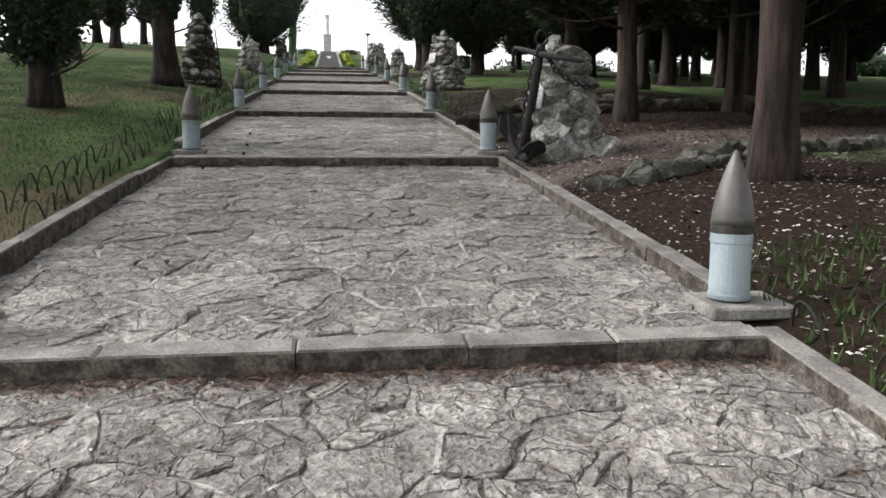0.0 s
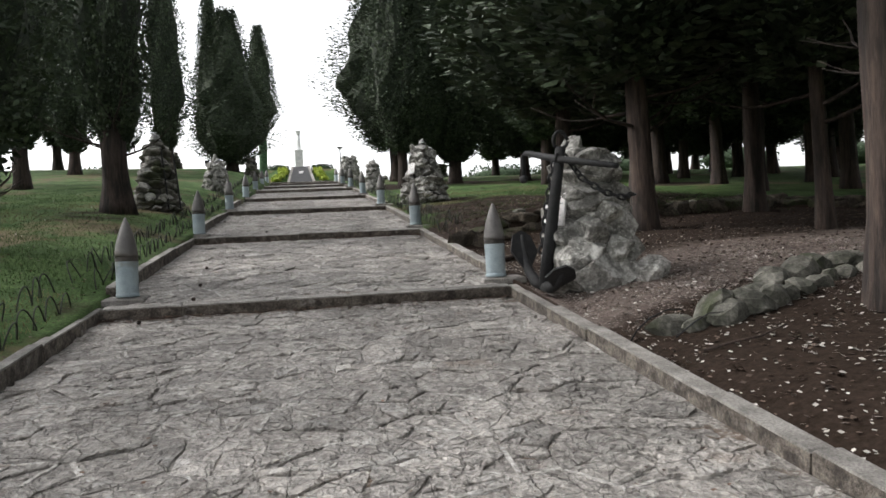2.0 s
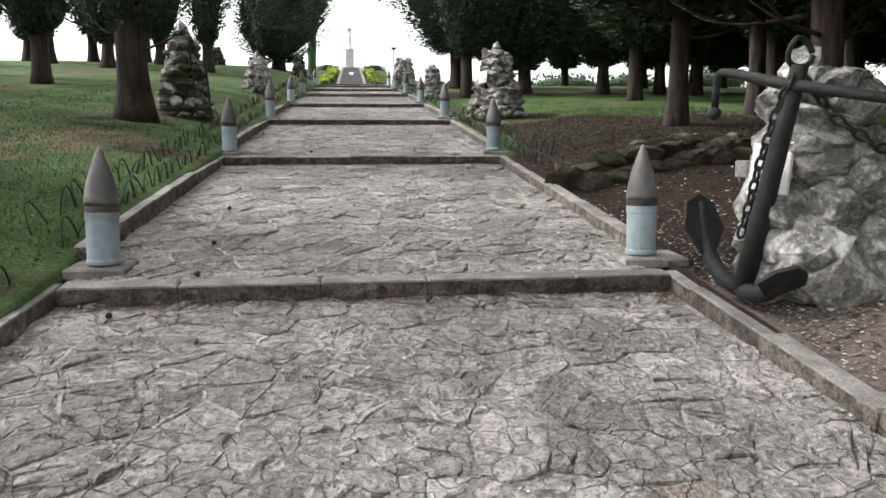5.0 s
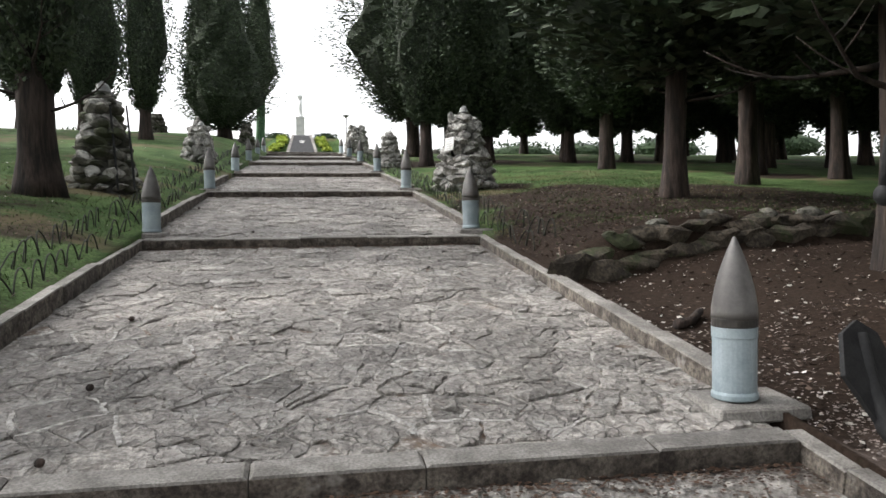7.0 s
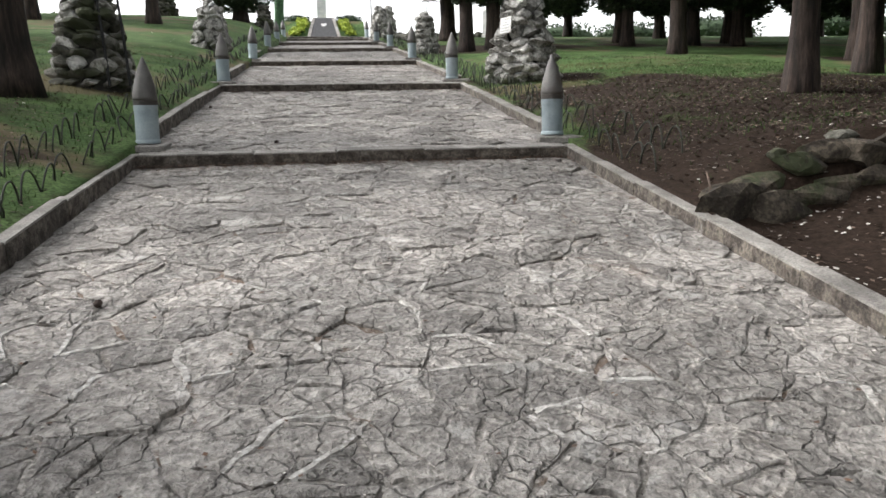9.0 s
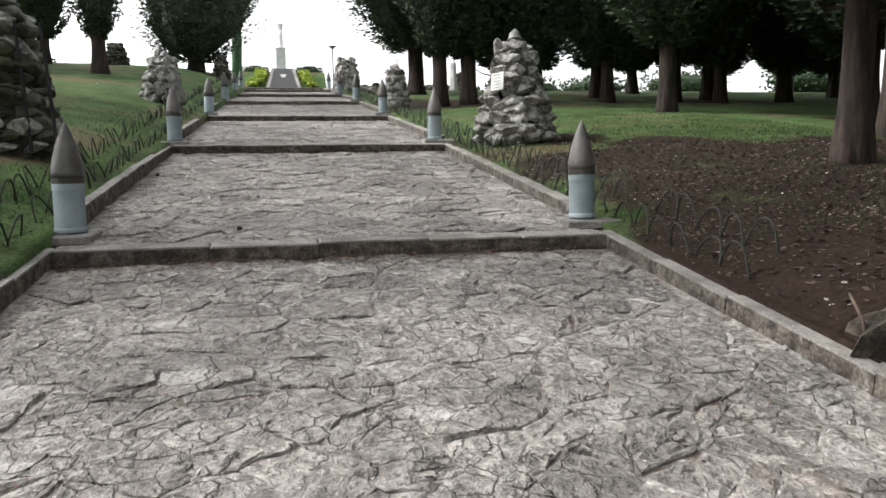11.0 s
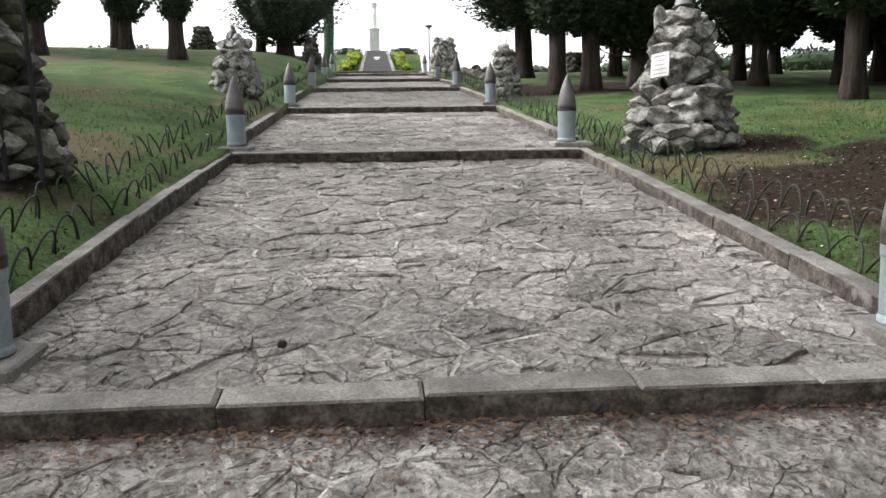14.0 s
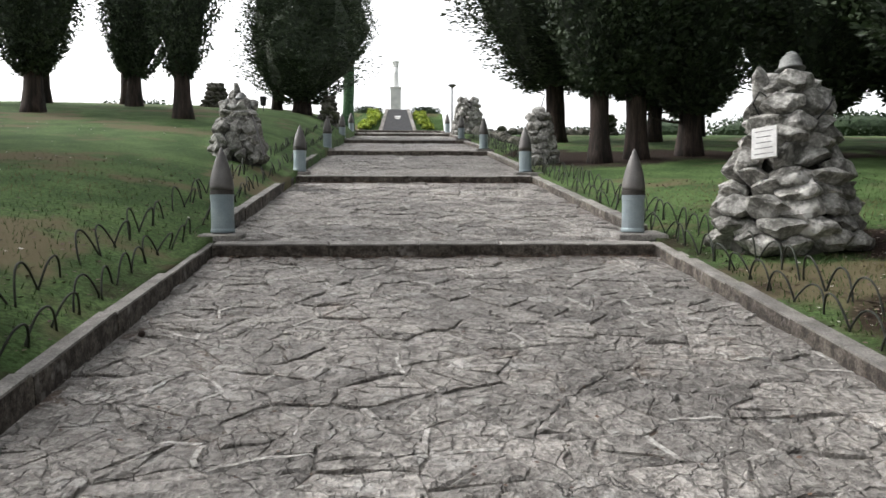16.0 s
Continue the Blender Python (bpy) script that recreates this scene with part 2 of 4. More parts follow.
def ground_mat():
    m = stone_mat("lawn_and_bare_soil", (0.036, 0.066, 0.021), (0.072, 0.114, 0.041), 1.1, 0.8, 0.95, 28, 0.5, (0.105, 0.09, 0.052), 0.53)
    n, l = m.node_tree.nodes, m.node_tree.links
    b = n["Principled BSDF"]
    b.inputs["Specular IOR Level"].default_value = 0.1
    lawn = b.inputs["Base Color"].links[0].from_socket
    geo = n.new("ShaderNodeNewGeometry")
    tx = [n.new("ShaderNodeTexNoise") for _ in range(3)]
    for t, (sc, de) in zip(tx, ((1.3, 6), (22, 5), (4, 4))):
        t.inputs["Scale"].default_value, t.inputs["Detail"].default_value = sc, de
        t.inputs["Roughness"].default_value = 0.65
        l.new(geo.outputs["Position"], t.inputs["Vector"])
    soil = n.new("ShaderNodeValToRGB")
    soil.color_ramp.elements[0].position, soil.color_ramp.elements[1].position = 0.3, 0.72
    soil.color_ramp.elements[0].color = (0.014, 0.009, 0.0062, 1)
    soil.color_ramp.elements[1].color = (0.042, 0.029, 0.022, 1)
    l.new(tx[1].outputs[0], soil.inputs[0])
    at = n.new("ShaderNodeAttribute")
    at.attribute_name = "bare"
    add = n.new("ShaderNodeMath")
    add.operation = "ADD"
    l.new(at.outputs["Fac"], add.inputs[0])
    l.new(tx[0].outputs[0], add.inputs[1])
    edge = n.new("ShaderNodeMapRange")
    edge.interpolation_type = "SMOOTHSTEP"
    edge.inputs[1].default_value, edge.inputs[2].default_value = 0.85, 1.15
    l.new(add.outputs[0], edge.inputs[0])
    mx = n.new("ShaderNodeMix")
    mx.data_type = "RGBA"
    l.new(edge.outputs[0], mx.inputs[0])
    l.new(lawn, mx.inputs[6])
    l.new(soil.outputs[0], mx.inputs[7])
    grit = n.new("ShaderNodeValToRGB")
    grit.color_ramp.elements[0].position, grit.color_ramp.elements[1].position = 0.32, 0.68
    grit.color_ramp.elements[0].color = (0.06, 0.045, 0.038, 1)
    grit.color_ramp.elements[1].color = (0.21, 0.172, 0.153, 1)
    l.new(tx[1].outputs[0], grit.inputs[0])
    at2 = n.new("ShaderNodeAttribute")
    at2.attribute_name = "trodden"
    share = n.new("ShaderNodeMath")
    share.operation = "MULTIPLY"
    l.new(at2.outputs["Fac"], share.inputs[0])
    l.new(tx[2].outputs[0], share.inputs[1])
    cover = n.new("ShaderNodeMapRange")
    cover.interpolation_type = "SMOOTHSTEP"
    cover.inputs[1].default_value, cover.inputs[2].default_value = 0.15, 0.5
    l.new(share.outputs[0], cover.inputs[0])
    my = n.new("ShaderNodeMix")
    my.data_type = "RGBA"
    l.new(cover.outputs[0], my.inputs[0])
    l.new(mx.outputs[2], my.inputs[6])
    l.new(grit.outputs[0], my.inputs[7])
    l.new(my.outputs[2], b.inputs["Base Color"])
    return m


M_GROUND = ground_mat()


# ---- small builders ----
def mesh_of(name, bm, *mats, soft=False):
    me = bpy.data.meshes.new(name)
    bm.to_mesh(me)
    bm.free()
    for m in mats:
        me.materials.append(m)
    if soft:
        me.polygons.foreach_set("use_smooth", [True] * len(me.polygons))
    return me


def part(name, data, parent, label="", at=None):
    ob = new(name, data)
    ob.parent = parent
    if at is not None:
        ob.matrix_local = at
    if label:
        tagged(ob, label)
    return ob


def thing(name, at, label, category, group="", kind=""):
    ob = new(name)
    ob.empty_display_size = 0.2
    ob.matrix_world = at if isinstance(at, Matrix) else Matrix.Translation(at)
    return tagged(ob, label, category, group, kind)


def lathe(bm, profile, segments=24, at=(0, 0, 0), idx=0):
    rings = []
    for r, z in profile:
        rings.append([bm.verts.new((at[0] + r * math.cos(2 * math.pi * k / segments), at[1] + r * math.sin(2 * math.pi * k / segments), at[2] + z)) for k in range(segments)])
    for a, b in zip(rings, rings[1:]):
        for k in range(segments):
            j = (k + 1) % segments
            bm.faces.new((a[k], a[j], b[j], b[k])).material_index = idx
    bm.faces.new(rings[0][::-1])
    bm.faces.new(rings[-1])


def tube(bm, pts, radii, segments=8, bumps=0.0):
    pts = [Vector(p) for p in pts]
    rings = []
    side = None
    for i, p in enumerate(pts):
        d = (pts[min(i + 1, len(pts) - 1)] - pts[max(i - 1, 0)]).normalized()
        if side is None:
            side = d.orthogonal().normalized()
        side = (side - d * side.dot(d)).normalized()
        up = d.cross(side)
        ring = []
        for k in range(segments):
            a = 2 * math.pi * k / segments
            r = radii[i] * (1 + bumps * noise.noise((math.cos(a) * 2.3, math.sin(a) * 2.3, i * 0.35 + radii[0] * 31)))
            ring.append(bm.verts.new(p + r * (math.cos(a) * side + math.sin(a) * up)))
        rings.append(ring)
    for a, b in zip(rings, rings[1:]):
        for k in range(segments):
            j = (k + 1) % segments
            bm.faces.new((a[k], a[j], b[j], b[k]))
    bm.faces.new(rings[0][::-1])
    bm.faces.new(rings[-1])


def box(bm, corners, side_mat=0, top_mat=0):
    vs = [bm.verts.new(c) for c in corners]
    for f in ((0, 3, 2, 1), (4, 5, 6, 7), (0, 1, 5, 4), (1, 2, 6, 5), (2, 3, 7, 6), (3, 0, 4, 7)):
        bm.faces.new([vs[i] for i in f]).material_index = top_mat if f[0] == 4 else side_mat


def slab_mesh(name, corners, depth, mats, chamfer=0.012):
    """A worn block under four top corners given on the slope, with a chamfered top edge."""
    bm = bmesh.new()
    c = sum((Vector(p) for p in corners), Vector()) / 4
    tops = [Vector(p) for p in corners]
    low = [bm.verts.new(P(p.x, p.y, p.z - depth)) for p in tops]
    mid = [bm.verts.new(P(p.x, p.y, p.z - chamfer)) for p in tops]
    top = [bm.verts.new(P(*(p + (Vector((c.x, c.y, p.z)) - p).normalized() * chamfer * 1.3))) for p in tops]
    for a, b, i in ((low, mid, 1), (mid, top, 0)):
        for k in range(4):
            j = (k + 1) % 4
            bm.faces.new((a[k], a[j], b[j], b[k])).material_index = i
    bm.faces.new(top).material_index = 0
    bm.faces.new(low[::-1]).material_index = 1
    return mesh_of(name, bm, *mats)


def rock_mesh(seed, sub=2, rough=0.12, mat=None):
    rnd = random.Random(seed)
    bm = bmesh.new()
    bmesh.ops.create_icosphere(bm, subdivisions=sub, radius=1.0)
    planes = []
    for _ in range(15):
        nrm = Vector((rnd.uniform(-1, 1), rnd.uniform(-1, 1), rnd.uniform(-1, 1))).normalized()
        planes.append((nrm, rnd.uniform(0.5, 0.85)))
    for v in bm.verts:
        for nrm, d in planes:
            over = v.co.dot(nrm) - d
            if over > 0:
                v.co -= nrm * over
        v.co *= 1.25 + rough * noise.noise(v.co * 2.2 + Vector((seed * 7.1, 0, 0))) + rough * 0.6 * noise.noise(v.co * 5.5 + Vector((0, seed * 3.3, 0)))
    return mesh_of("stone", bm, mat or M_ROCK)


ROCKS = [rock_mesh(s, 2, 0.12) for s in range(14)]
ROCKS_FINE = [rock_mesh(s + 80, 3, 0.13) for s in range(10)]
ROCKS_BANK = [rock_mesh(s + 60, 2, 0.2, M_BANK) for s in range(8)]
ROCKS_MOSS = [rock_mesh(s + 40, 2, 0.14, M_ROCK_MOSS) for s in range(8)]

# ---- ground: one sheet, lawn with bare soil under the trees and in the side path ----
LEFT_TREES = [(-4.6, 13.3, .24, 1), (-3.98, 19.7, .31, 1), (-5.75, 37.0, .23, 0)]
RIGHT_TREES = [(4.1, 6.9, .24), (5.1, 13.3, .21), (5.9, 19.05, .225), (7.25, 11.9, .17)]
BARE = [(-5.0, 12.3, 1.6), (-4.2, 18.6, 1.7), (-3.2, 16.8, 1.2), (-3.0, 21, 0.9), (-6.5, 17.5, 1.5), (4.2, 5.6, 3.4), (3.4, 2.2, 2.2), (7, 4, 4.5), (4, -2, 4), (5.2, 16.9, 2.0), (3.6, 16.4, 1.2), (6.2, 19.2, 1.8), (8.2, 18.9, 1.2), (5.5, 20.6, 2.0), (7.6, 20.6, 1.8), (3.8, 18.6, 1.5), (3.5, 20.6, 1.5), (4.8, 18.2, 2.0), (7, 17.9, 2.0), (3.2, 16.8, 1.2), (2.8, 15.4, 1.3), (4.4, 21.2, 0.9), (4.2, 23.5, 0.9), (5.2, 22.0, 1.2), (4.3, 33.5, 2.2), (6.5, 34.0, 2.0), (3.2, 36, 1.2), (9.5, 34, 1.6), (12, 34, 1.6), (11.5, 25, 1.5), (4.2, 15.6, 1.3), (5.6, 15.8, 1.4), (7.0, 15.9, 1.4), (8.5, 16.6, 1.4)]


def bare(x, y):
    v = 1.2 * hollow(x, y)
    for cx, cy, r in BARE:
        d = math.hypot(x - cx, (y - cy) * 0.8) / r
        v = max(v, (0.5 if cx < 0 else 0.8 if cy > 15.5 else 0.95) * (1 - smooth(0.3, 1.3, d)))
    side = -x - 2.26 if x < 0 else x - 2.45
    near = 1.0 if x > 0 and y < 16.5 else 0.55
    v = max(v, 0.75 * near * (1 - smooth(0.1, 0.5, side)), 0.5 * near * (1 - smooth(0.4, 1.5, side)))
    return v


def trod(x, y):
    """The pale middle of the side path, where dry petals and grit are trodden in."""
    if x < 2.4 or x > 14:
        return 0.0
    lo = ramp(x, LOWER_EDGE)
    return smooth(lo + 0.05, lo + 0.7, y) * (1 - smooth(lo + 2.0, lo + 3.4, y))


def steps_of(*spans):
    out = []
    for a, b, s in spans:
        out += list(np.arange(a, b, s))
    return out


gx = steps_of((-400, -60, 60), (-60, -20, 8), (-20, -10, 1), (-10, -2.6, 0.22), (-2.6, -2.2, 0.1)) + [-2.18, -2.17, 2.38, 2.39] + steps_of((2.42, 3, 0.1), (3, 13, 0.2), (13, 24, 1), (24, 60, 6), (60, 401, 60))
gy = steps_of((-300, -60, 60), (-60, -8, 4), (-8, 2, 0.6), (2, 26, 0.2), (26, 64, 0.6), (64, 120, 6), (120, 601, 80))
verts, mask, trodden = [], [], []
for y in gy:
    for x in gx:
        z = ground_z(x, y)
        if -2.175 < x < 2.385 and -9 < y < 58:
            z = tread(y) - 0.35 if y > -3.4 else -0.45
        elif abs(x) < 25 and y < 60:
            z += 0.025 * noise.noise((x * 0.9, y * 0.9, 0)) + 0.012 * noise.noise((x * 3.1, y * 3.1, 4))
        verts.append(P(x, y, z))
        mask.append(bare(x, y))
        trodden.append(trod(x, y))
w = len(gx)
faces = [(j * w + i, j * w + i + 1, (j + 1) * w + i + 1, (j + 1) * w + i) for j in range(len(gy) - 1) for i in range(w - 1)]
gm = bpy.data.meshes.new("ground")
gm.from_pydata(verts, [], faces)
gm.attributes.new("bare", "FLOAT", "POINT").data.foreach_set("value", mask)
gm.attributes.new("trodden", "FLOAT", "POINT").data.foreach_set("value", trodden)
gm.materials.append(M_GROUND)
gm.polygons.foreach_set("use_smooth", [True] * len(gm.polygons))
tagged(new("ground", gm), "green hillside lawn with bare brown soil under trees", "ground", kind="structure")


# ---- artillery shells on stone plinths beside each step ----
def shell_parts():
    out = {}
    r = 0.119
    bm = bmesh.new()
    lathe(bm, [(r * 0.97, 0.0), (r * 1.05, 0.008), (r * 1.05, 0.03), (r * 0.99, 0.045)], 28)
    out["base_ring"] = mesh_of("base_ring", bm, M_BLUE, soft=False)
    bm = bmesh.new()
    lathe(bm, [(r * 0.985, 0.045), (r * 0.985, 0.33), (r * 0.99, 0.335), (r * 1.02, 0.342), (r * 1.02, 0.395)], 28)
    out["body"] = mesh_of("body", bm, M_BLUE, soft=False)
    bm = bmesh.new()
    lathe(bm, [(r * 1.0, 0.395), (r * 1.03, 0.4), (r * 1.03, 0.44), (r, 0.445)], 28)
    out["driving_band"] = mesh_of("driving_band", bm, M_BAND)
    bm = bmesh.new()
    prof = []
    for i in range(13):
        u = i / 12
        prof.append((r * (1 - u ** 1.75) * 0.99 + 0.006, 0.445 + 0.44 * u))
    lathe(bm, prof, 28)
    out["ogive"] = mesh_of("ogive", bm, M_STEEL, soft=True)
    return out


SHELL = shell_parts()
bm = bmesh.new()
box(bm, [(-.27, -.2, -.075), (.27, -.2, -.075), (.27, .22, -.075), (-.27, .22, -.075), (-.26, -.19, 0), (.26, -.19, 0), (.26, .21, 0), (-.26, .21, 0)])
bmesh.ops.bevel(bm, geom=bm.edges[:], offset=0.012, segments=1, affect="EDGES")
PLINTH = mesh_of("plinth", bm, M_KERB)
shell_place = {1: (-2.0, 2.33), 2: (-1.95, 2.24), 3: (-2.09, 2.27), 4: (-2.12, 2.21)}
turns = random.Random(5)
for k, (y, z) in enumerate(STEPS[:9]):
    for s, x in enumerate(shell_place.get(k, (-2.1, 2.24))):
        tip = turns.uniform(-0.8, 0.8)
        sh = thing("artillery_shell", Matrix.Translation(P(x + shift(y), y + 0.52, z + 0.028)) @ pose(0, 0, 0, tip, turns.uniform(-0.8, 0.8), turns.uniform(0, 360)),
                   "upright grey steel artillery shell with pale blue painted base", "shell", "shells along the stepped avenue")
        for nm, lab in (("base_ring", ""), ("body", "pale blue painted cylinder"), ("driving_band", "dark copper band"), ("ogive", "bare grey steel pointed nose")):
            part(nm, SHELL[nm], sh, lab)
        pl = new("shell_plinth", PLINTH)
        pl.matrix_world = Matrix.Translation(P(x + shift(y) + (0.06 if s else -0.06), y + 0.5, z + 0.028)) @ pose(0, 0, 0, TILT * 0.5, 0, 0)
        tagged(pl, "low square worn concrete plinth beside the step", "plinth", "plinths under the shells")


# ---- cairns ----
def helmet_mesh():
    bm = bmesh.new()
    lathe(bm, [(0.148, -0.012), (0.15, 0.0), (0.118, 0.022), (0.112, 0.06), (0.1, 0.105), (0.075, 0.138), (0.04, 0.155), (0.008, 0.16)], 24)
    for v in bm.verts:
        v.co.y *= 1.18
    ridge = [(0, 0.11 - 0.02 * i, 0.118 + 0.055 * math.sin(math.pi * i / 11)) for i in range(12)]
    tube(bm, ridge, [0.012 + 0.008 * math.sin(math.pi * i / 11) for i in range(12)], 6)
    return mesh_of("helmet", bm, M_HELMET, soft=True)


HELMET = helmet_mesh()


def plaque_under(parent, at, wide, high, lines):
    bm = bmesh.new()
    bmesh.ops.create_cube(bm, size=1, matrix=Matrix.Diagonal((wide, 0.03, high, 1)))
    bmesh.ops.bevel(bm, geom=bm.edges[:], offset=0.004, segments=1, affect="EDGES")
    pl = part("plaque", mesh_of("plaque", bm, M_MARBLE), parent, "white marble plaque with grey lettering", at)
    rnd = random.Random(int(wide * 1000))
    for i in range(lines):
        zc = high * (0.36 - 0.72 * i / max(1, lines - 1))
        wd = wide * rnd.uniform(0.5, 0.78)
        bm = bmesh.new()
        bmesh.ops.create_cube(bm, size=1, matrix=Matrix.Translation((rnd.uniform(-0.03, 0.03) * wide, -0.0165, zc)) @ Matrix.Diagonal((wd, 0.003, high * 0.022, 1)))
        part("text_line", mesh_of("text_line", bm, M_INK), pl)
    return pl


def cairn(x, y, h, r0, r1, seed, label, stone=0.3, rocks=None, name="stone_cairn", power=1.0, tight=1.02, flat=1.0):
    rnd = random.Random(seed)
    zb = ground_z(x, y)
    th = thing(name, P(x, y, zb), label, "cairn", "memorial cairns along the avenue")
    bm = bmesh.new()
    lathe(bm, [(r0 * 0.8, -0.25), (r0 * 0.76, 0.05), ((r0 + r1) / 2 * 0.68, h * 0.5), (r1 * 0.6, h - stone * 0.5)], 14)
    part("core", mesh_of("core", bm, M_CORE), th)
    z = -0.05
    while z < h - stone * 0.3:
        hh = stone * rnd.uniform(0.5, 0.85) * flat
        u = max(0, min(1, z / h))
        r = r0 + (r1 - r0) * u ** power
        count = max(3, round(2 * math.pi * r * 0.9 / (stone * 1.05)))
        a0 = rnd.uniform(0, 6.28)
        for k in range(count):
            a = a0 + 2 * math.pi * (k + rnd.uniform(-0.25, 0.25)) / count
            sx, sy, sz = tight * stone * rnd.uniform(0.48, 0.72), stone * rnd.uniform(0.45, 0.62), tight * hh * rnd.uniform(0.58, 0.78)
            rr = r * rnd.uniform(0.99 - 0.1 / tight ** 3, 0.99 + 0.1 / tight ** 3) - sy * 0.75
            m = pose(rr * math.cos(a), rr * math.sin(a), z + hh * 0.5 + rnd.uniform(-0.08, 0.08) * stone, rnd.uniform(-14, 14), rnd.uniform(-14, 14), math.degrees(a) - 90 + rnd.uniform(-18, 18))
            part("stone", rnd.choice(rocks or ROCKS), th, "", m @ Matrix.Diagonal((sx, sy, sz, 1)))
        z += hh * 0.95
    return th, h


def stone_on(th, x, y, z, sx, sy, sz, seed, rocks=None):
    rnd = random.Random(seed)
    part("stone", rnd.choice(rocks or ROCKS), th, "", pose(x, y, z, rnd.uniform(-15, 15), rnd.uniform(-15, 15), rnd.uniform(0, 360)) @ Matrix.Diagonal((sx, sy, sz, 1)))


c1, h = cairn(3.37, 23.75, 1.46, 0.68, 0.25, 11, "tall cairn of rough pale limestone with helmet and marble plaque", 0.29, ROCKS_FINE, power=1.15, flat=0.9, tight=1.0)
stone_on(c1, -0.03, -0.05, 1.42, .25, .22, .14, 3)
stone_on(c1, 0.2, 0.05, 1.36, .2, .2, .12, 4)
stone_on(c1, -0.27, -0.02, 1.45, .08, .09, .2, 8)
part("helmet", HELMET, c1, "grey steel helmet", pose(-0.02, -0.06, 1.63, -8, 6, 25) @ Matrix.Diagonal((.8, .8, .9, 1)))
plaque_under(c1, pose(-0.4, -0.36, 0.92, -18, -6, -42), 0.22, 0.3, 5)
for bend in ([(-0.34, -0.12, 1.2), (-0.42, -0.16, 1.3), (-0.38, -0.2, 1.4), (-0.3, -0.18, 1.36)], [(0.05, -0.36, 1.1), (0.2, -0.34, 1.25), (0.3, -0.25, 1.36)]):
    bm = bmesh.new()
    tube(bm, bend, [0.008] * len(bend), 6)
    part("barbed_wire", mesh_of("barbed_wire", bm, M_IRON), c1, "rusty bent wire")

c2, h = cairn(3.0, 9.8, 1.34, 0.51, 0.28, 23, "cairn of large mortared limestone blocks behind an anchor", 0.32, ROCKS_FINE, tight=1.15)
stone_on(c2, -0.02, 0, 1.3, .27, .22, .12, 1)
stone_on(c2, -0.15, 0.02, 1.42, .15, .13, .14, 2)
stone_on(c2, 0.42, -0.4, 0.1, .22, .2, .18, 5)
plaque_under(c2, pose(-0.41, -0.1, 0.78, -12, 0, -62), 0.28, 0.34, 5)
bm = bmesh.new()
bmesh.ops.create_cube(bm, size=1, matrix=Matrix.Diagonal((0.14, 0.12, 0.12, 1)))
bmesh.ops.bevel(bm, geom=bm.edges[:], offset=0.01, segments=1, affect="EDGES")
part("cut_block", mesh_of("cut_block", bm, M_KERB), c2, "small squared stone block", pose(-0.36, 0.28, 0.78, 0, 0, 20))

c3, h = cairn(-3.38, 21.05, 1.5, 0.58, 0.24, 31, "dark lichened limestone cairn with helmet and iron bars", 0.27, ROCKS_MOSS[:6] + ROCKS[:2], flat=0.75)
stone_on(c3, 0, 0, 1.5, .15, .15, .12, 9, ROCKS_MOSS)
part("helmet", HELMET, c3, "dark steel helmet", pose(0.0, -0.02, 1.61, -4, 0, -20))
for dx, lean in ((0.24, 3), (0.5, -4)):
    bm = bmesh.new()
    tube(bm, [(dx - 0.08, -0.25, 1.36), (dx + 0.02, -0.42, 0.6), (dx + 0.08, -0.5, -0.05)], [0.016, 0.02, 0.02], 8)
    part("iron_bar", mesh_of("iron_bar", bm, M_IRON), c3, "black upright iron bar")

c4, h = cairn(-3.05, 30.3, 0.98, 0.5, 0.24, 47, "pale limestone cairn with helmet on grassy verge", 0.24)
stone_on(c4, -0.02, 0, 1.05, .13, .12, .14, 9)
stone_on(c4, 0.0, 0.02, 1.18, .07, .07, .13, 12)
part("helmet", HELMET, c4, "grey steel helmet", pose(0.08, -0.1, 0.98, -12, 8, 10) @ Matrix.Diagonal((.85, .85, .85, 1)))
bm = bmesh.new()
tube(bm, [(0.18, -0.12, 1.0), (0.38, -0.3, 0.45), (0.52, -0.42, 0.02)], [0.018, 0.02, 0.022], 8)
part("iron_bar", mesh_of("iron_bar", bm, M_STEEL), c4, "grey leaning iron bar")

c5, h = cairn(2.75, 33.2, 1.0, 0.42, 0.24, 53, "slim limestone cairn beside the avenue steps", 0.26)
stone_on(c5, 0, 0, 1.06, .16, .15, .14, 1)
bm = bmesh.new()
tube(bm, [(0.02, 0, 1.1), (0.06, 0, 1.3), (0.12, 0.02, 1.48)], [0.015, 0.012, 0.006], 6)
part("iron_spike", mesh_of("iron_spike", bm, M_IRON), c5)
cairn(2.75, 50.0, 1.5, 0.66, 0.3, 61, "rounded grey limestone cairn near the summit", 0.3, power=2.0)
cairn(-2.95, 47.5, 1.0, 0.45, 0.2, 67, "narrow dark limestone cairn near the summit", 0.26, ROCKS_MOSS)
cairn(-7.2, 47.2, 0.95, 0.55, 0.25, 71, "low limestone cairn on the lawn crest", 0.25, ROCKS_MOSS)
cairn(7.8, 46.5, 0.85, 0.5, 0.3, 73, "low dark cairn under the cypresses", 0.28, ROCKS_MOSS)


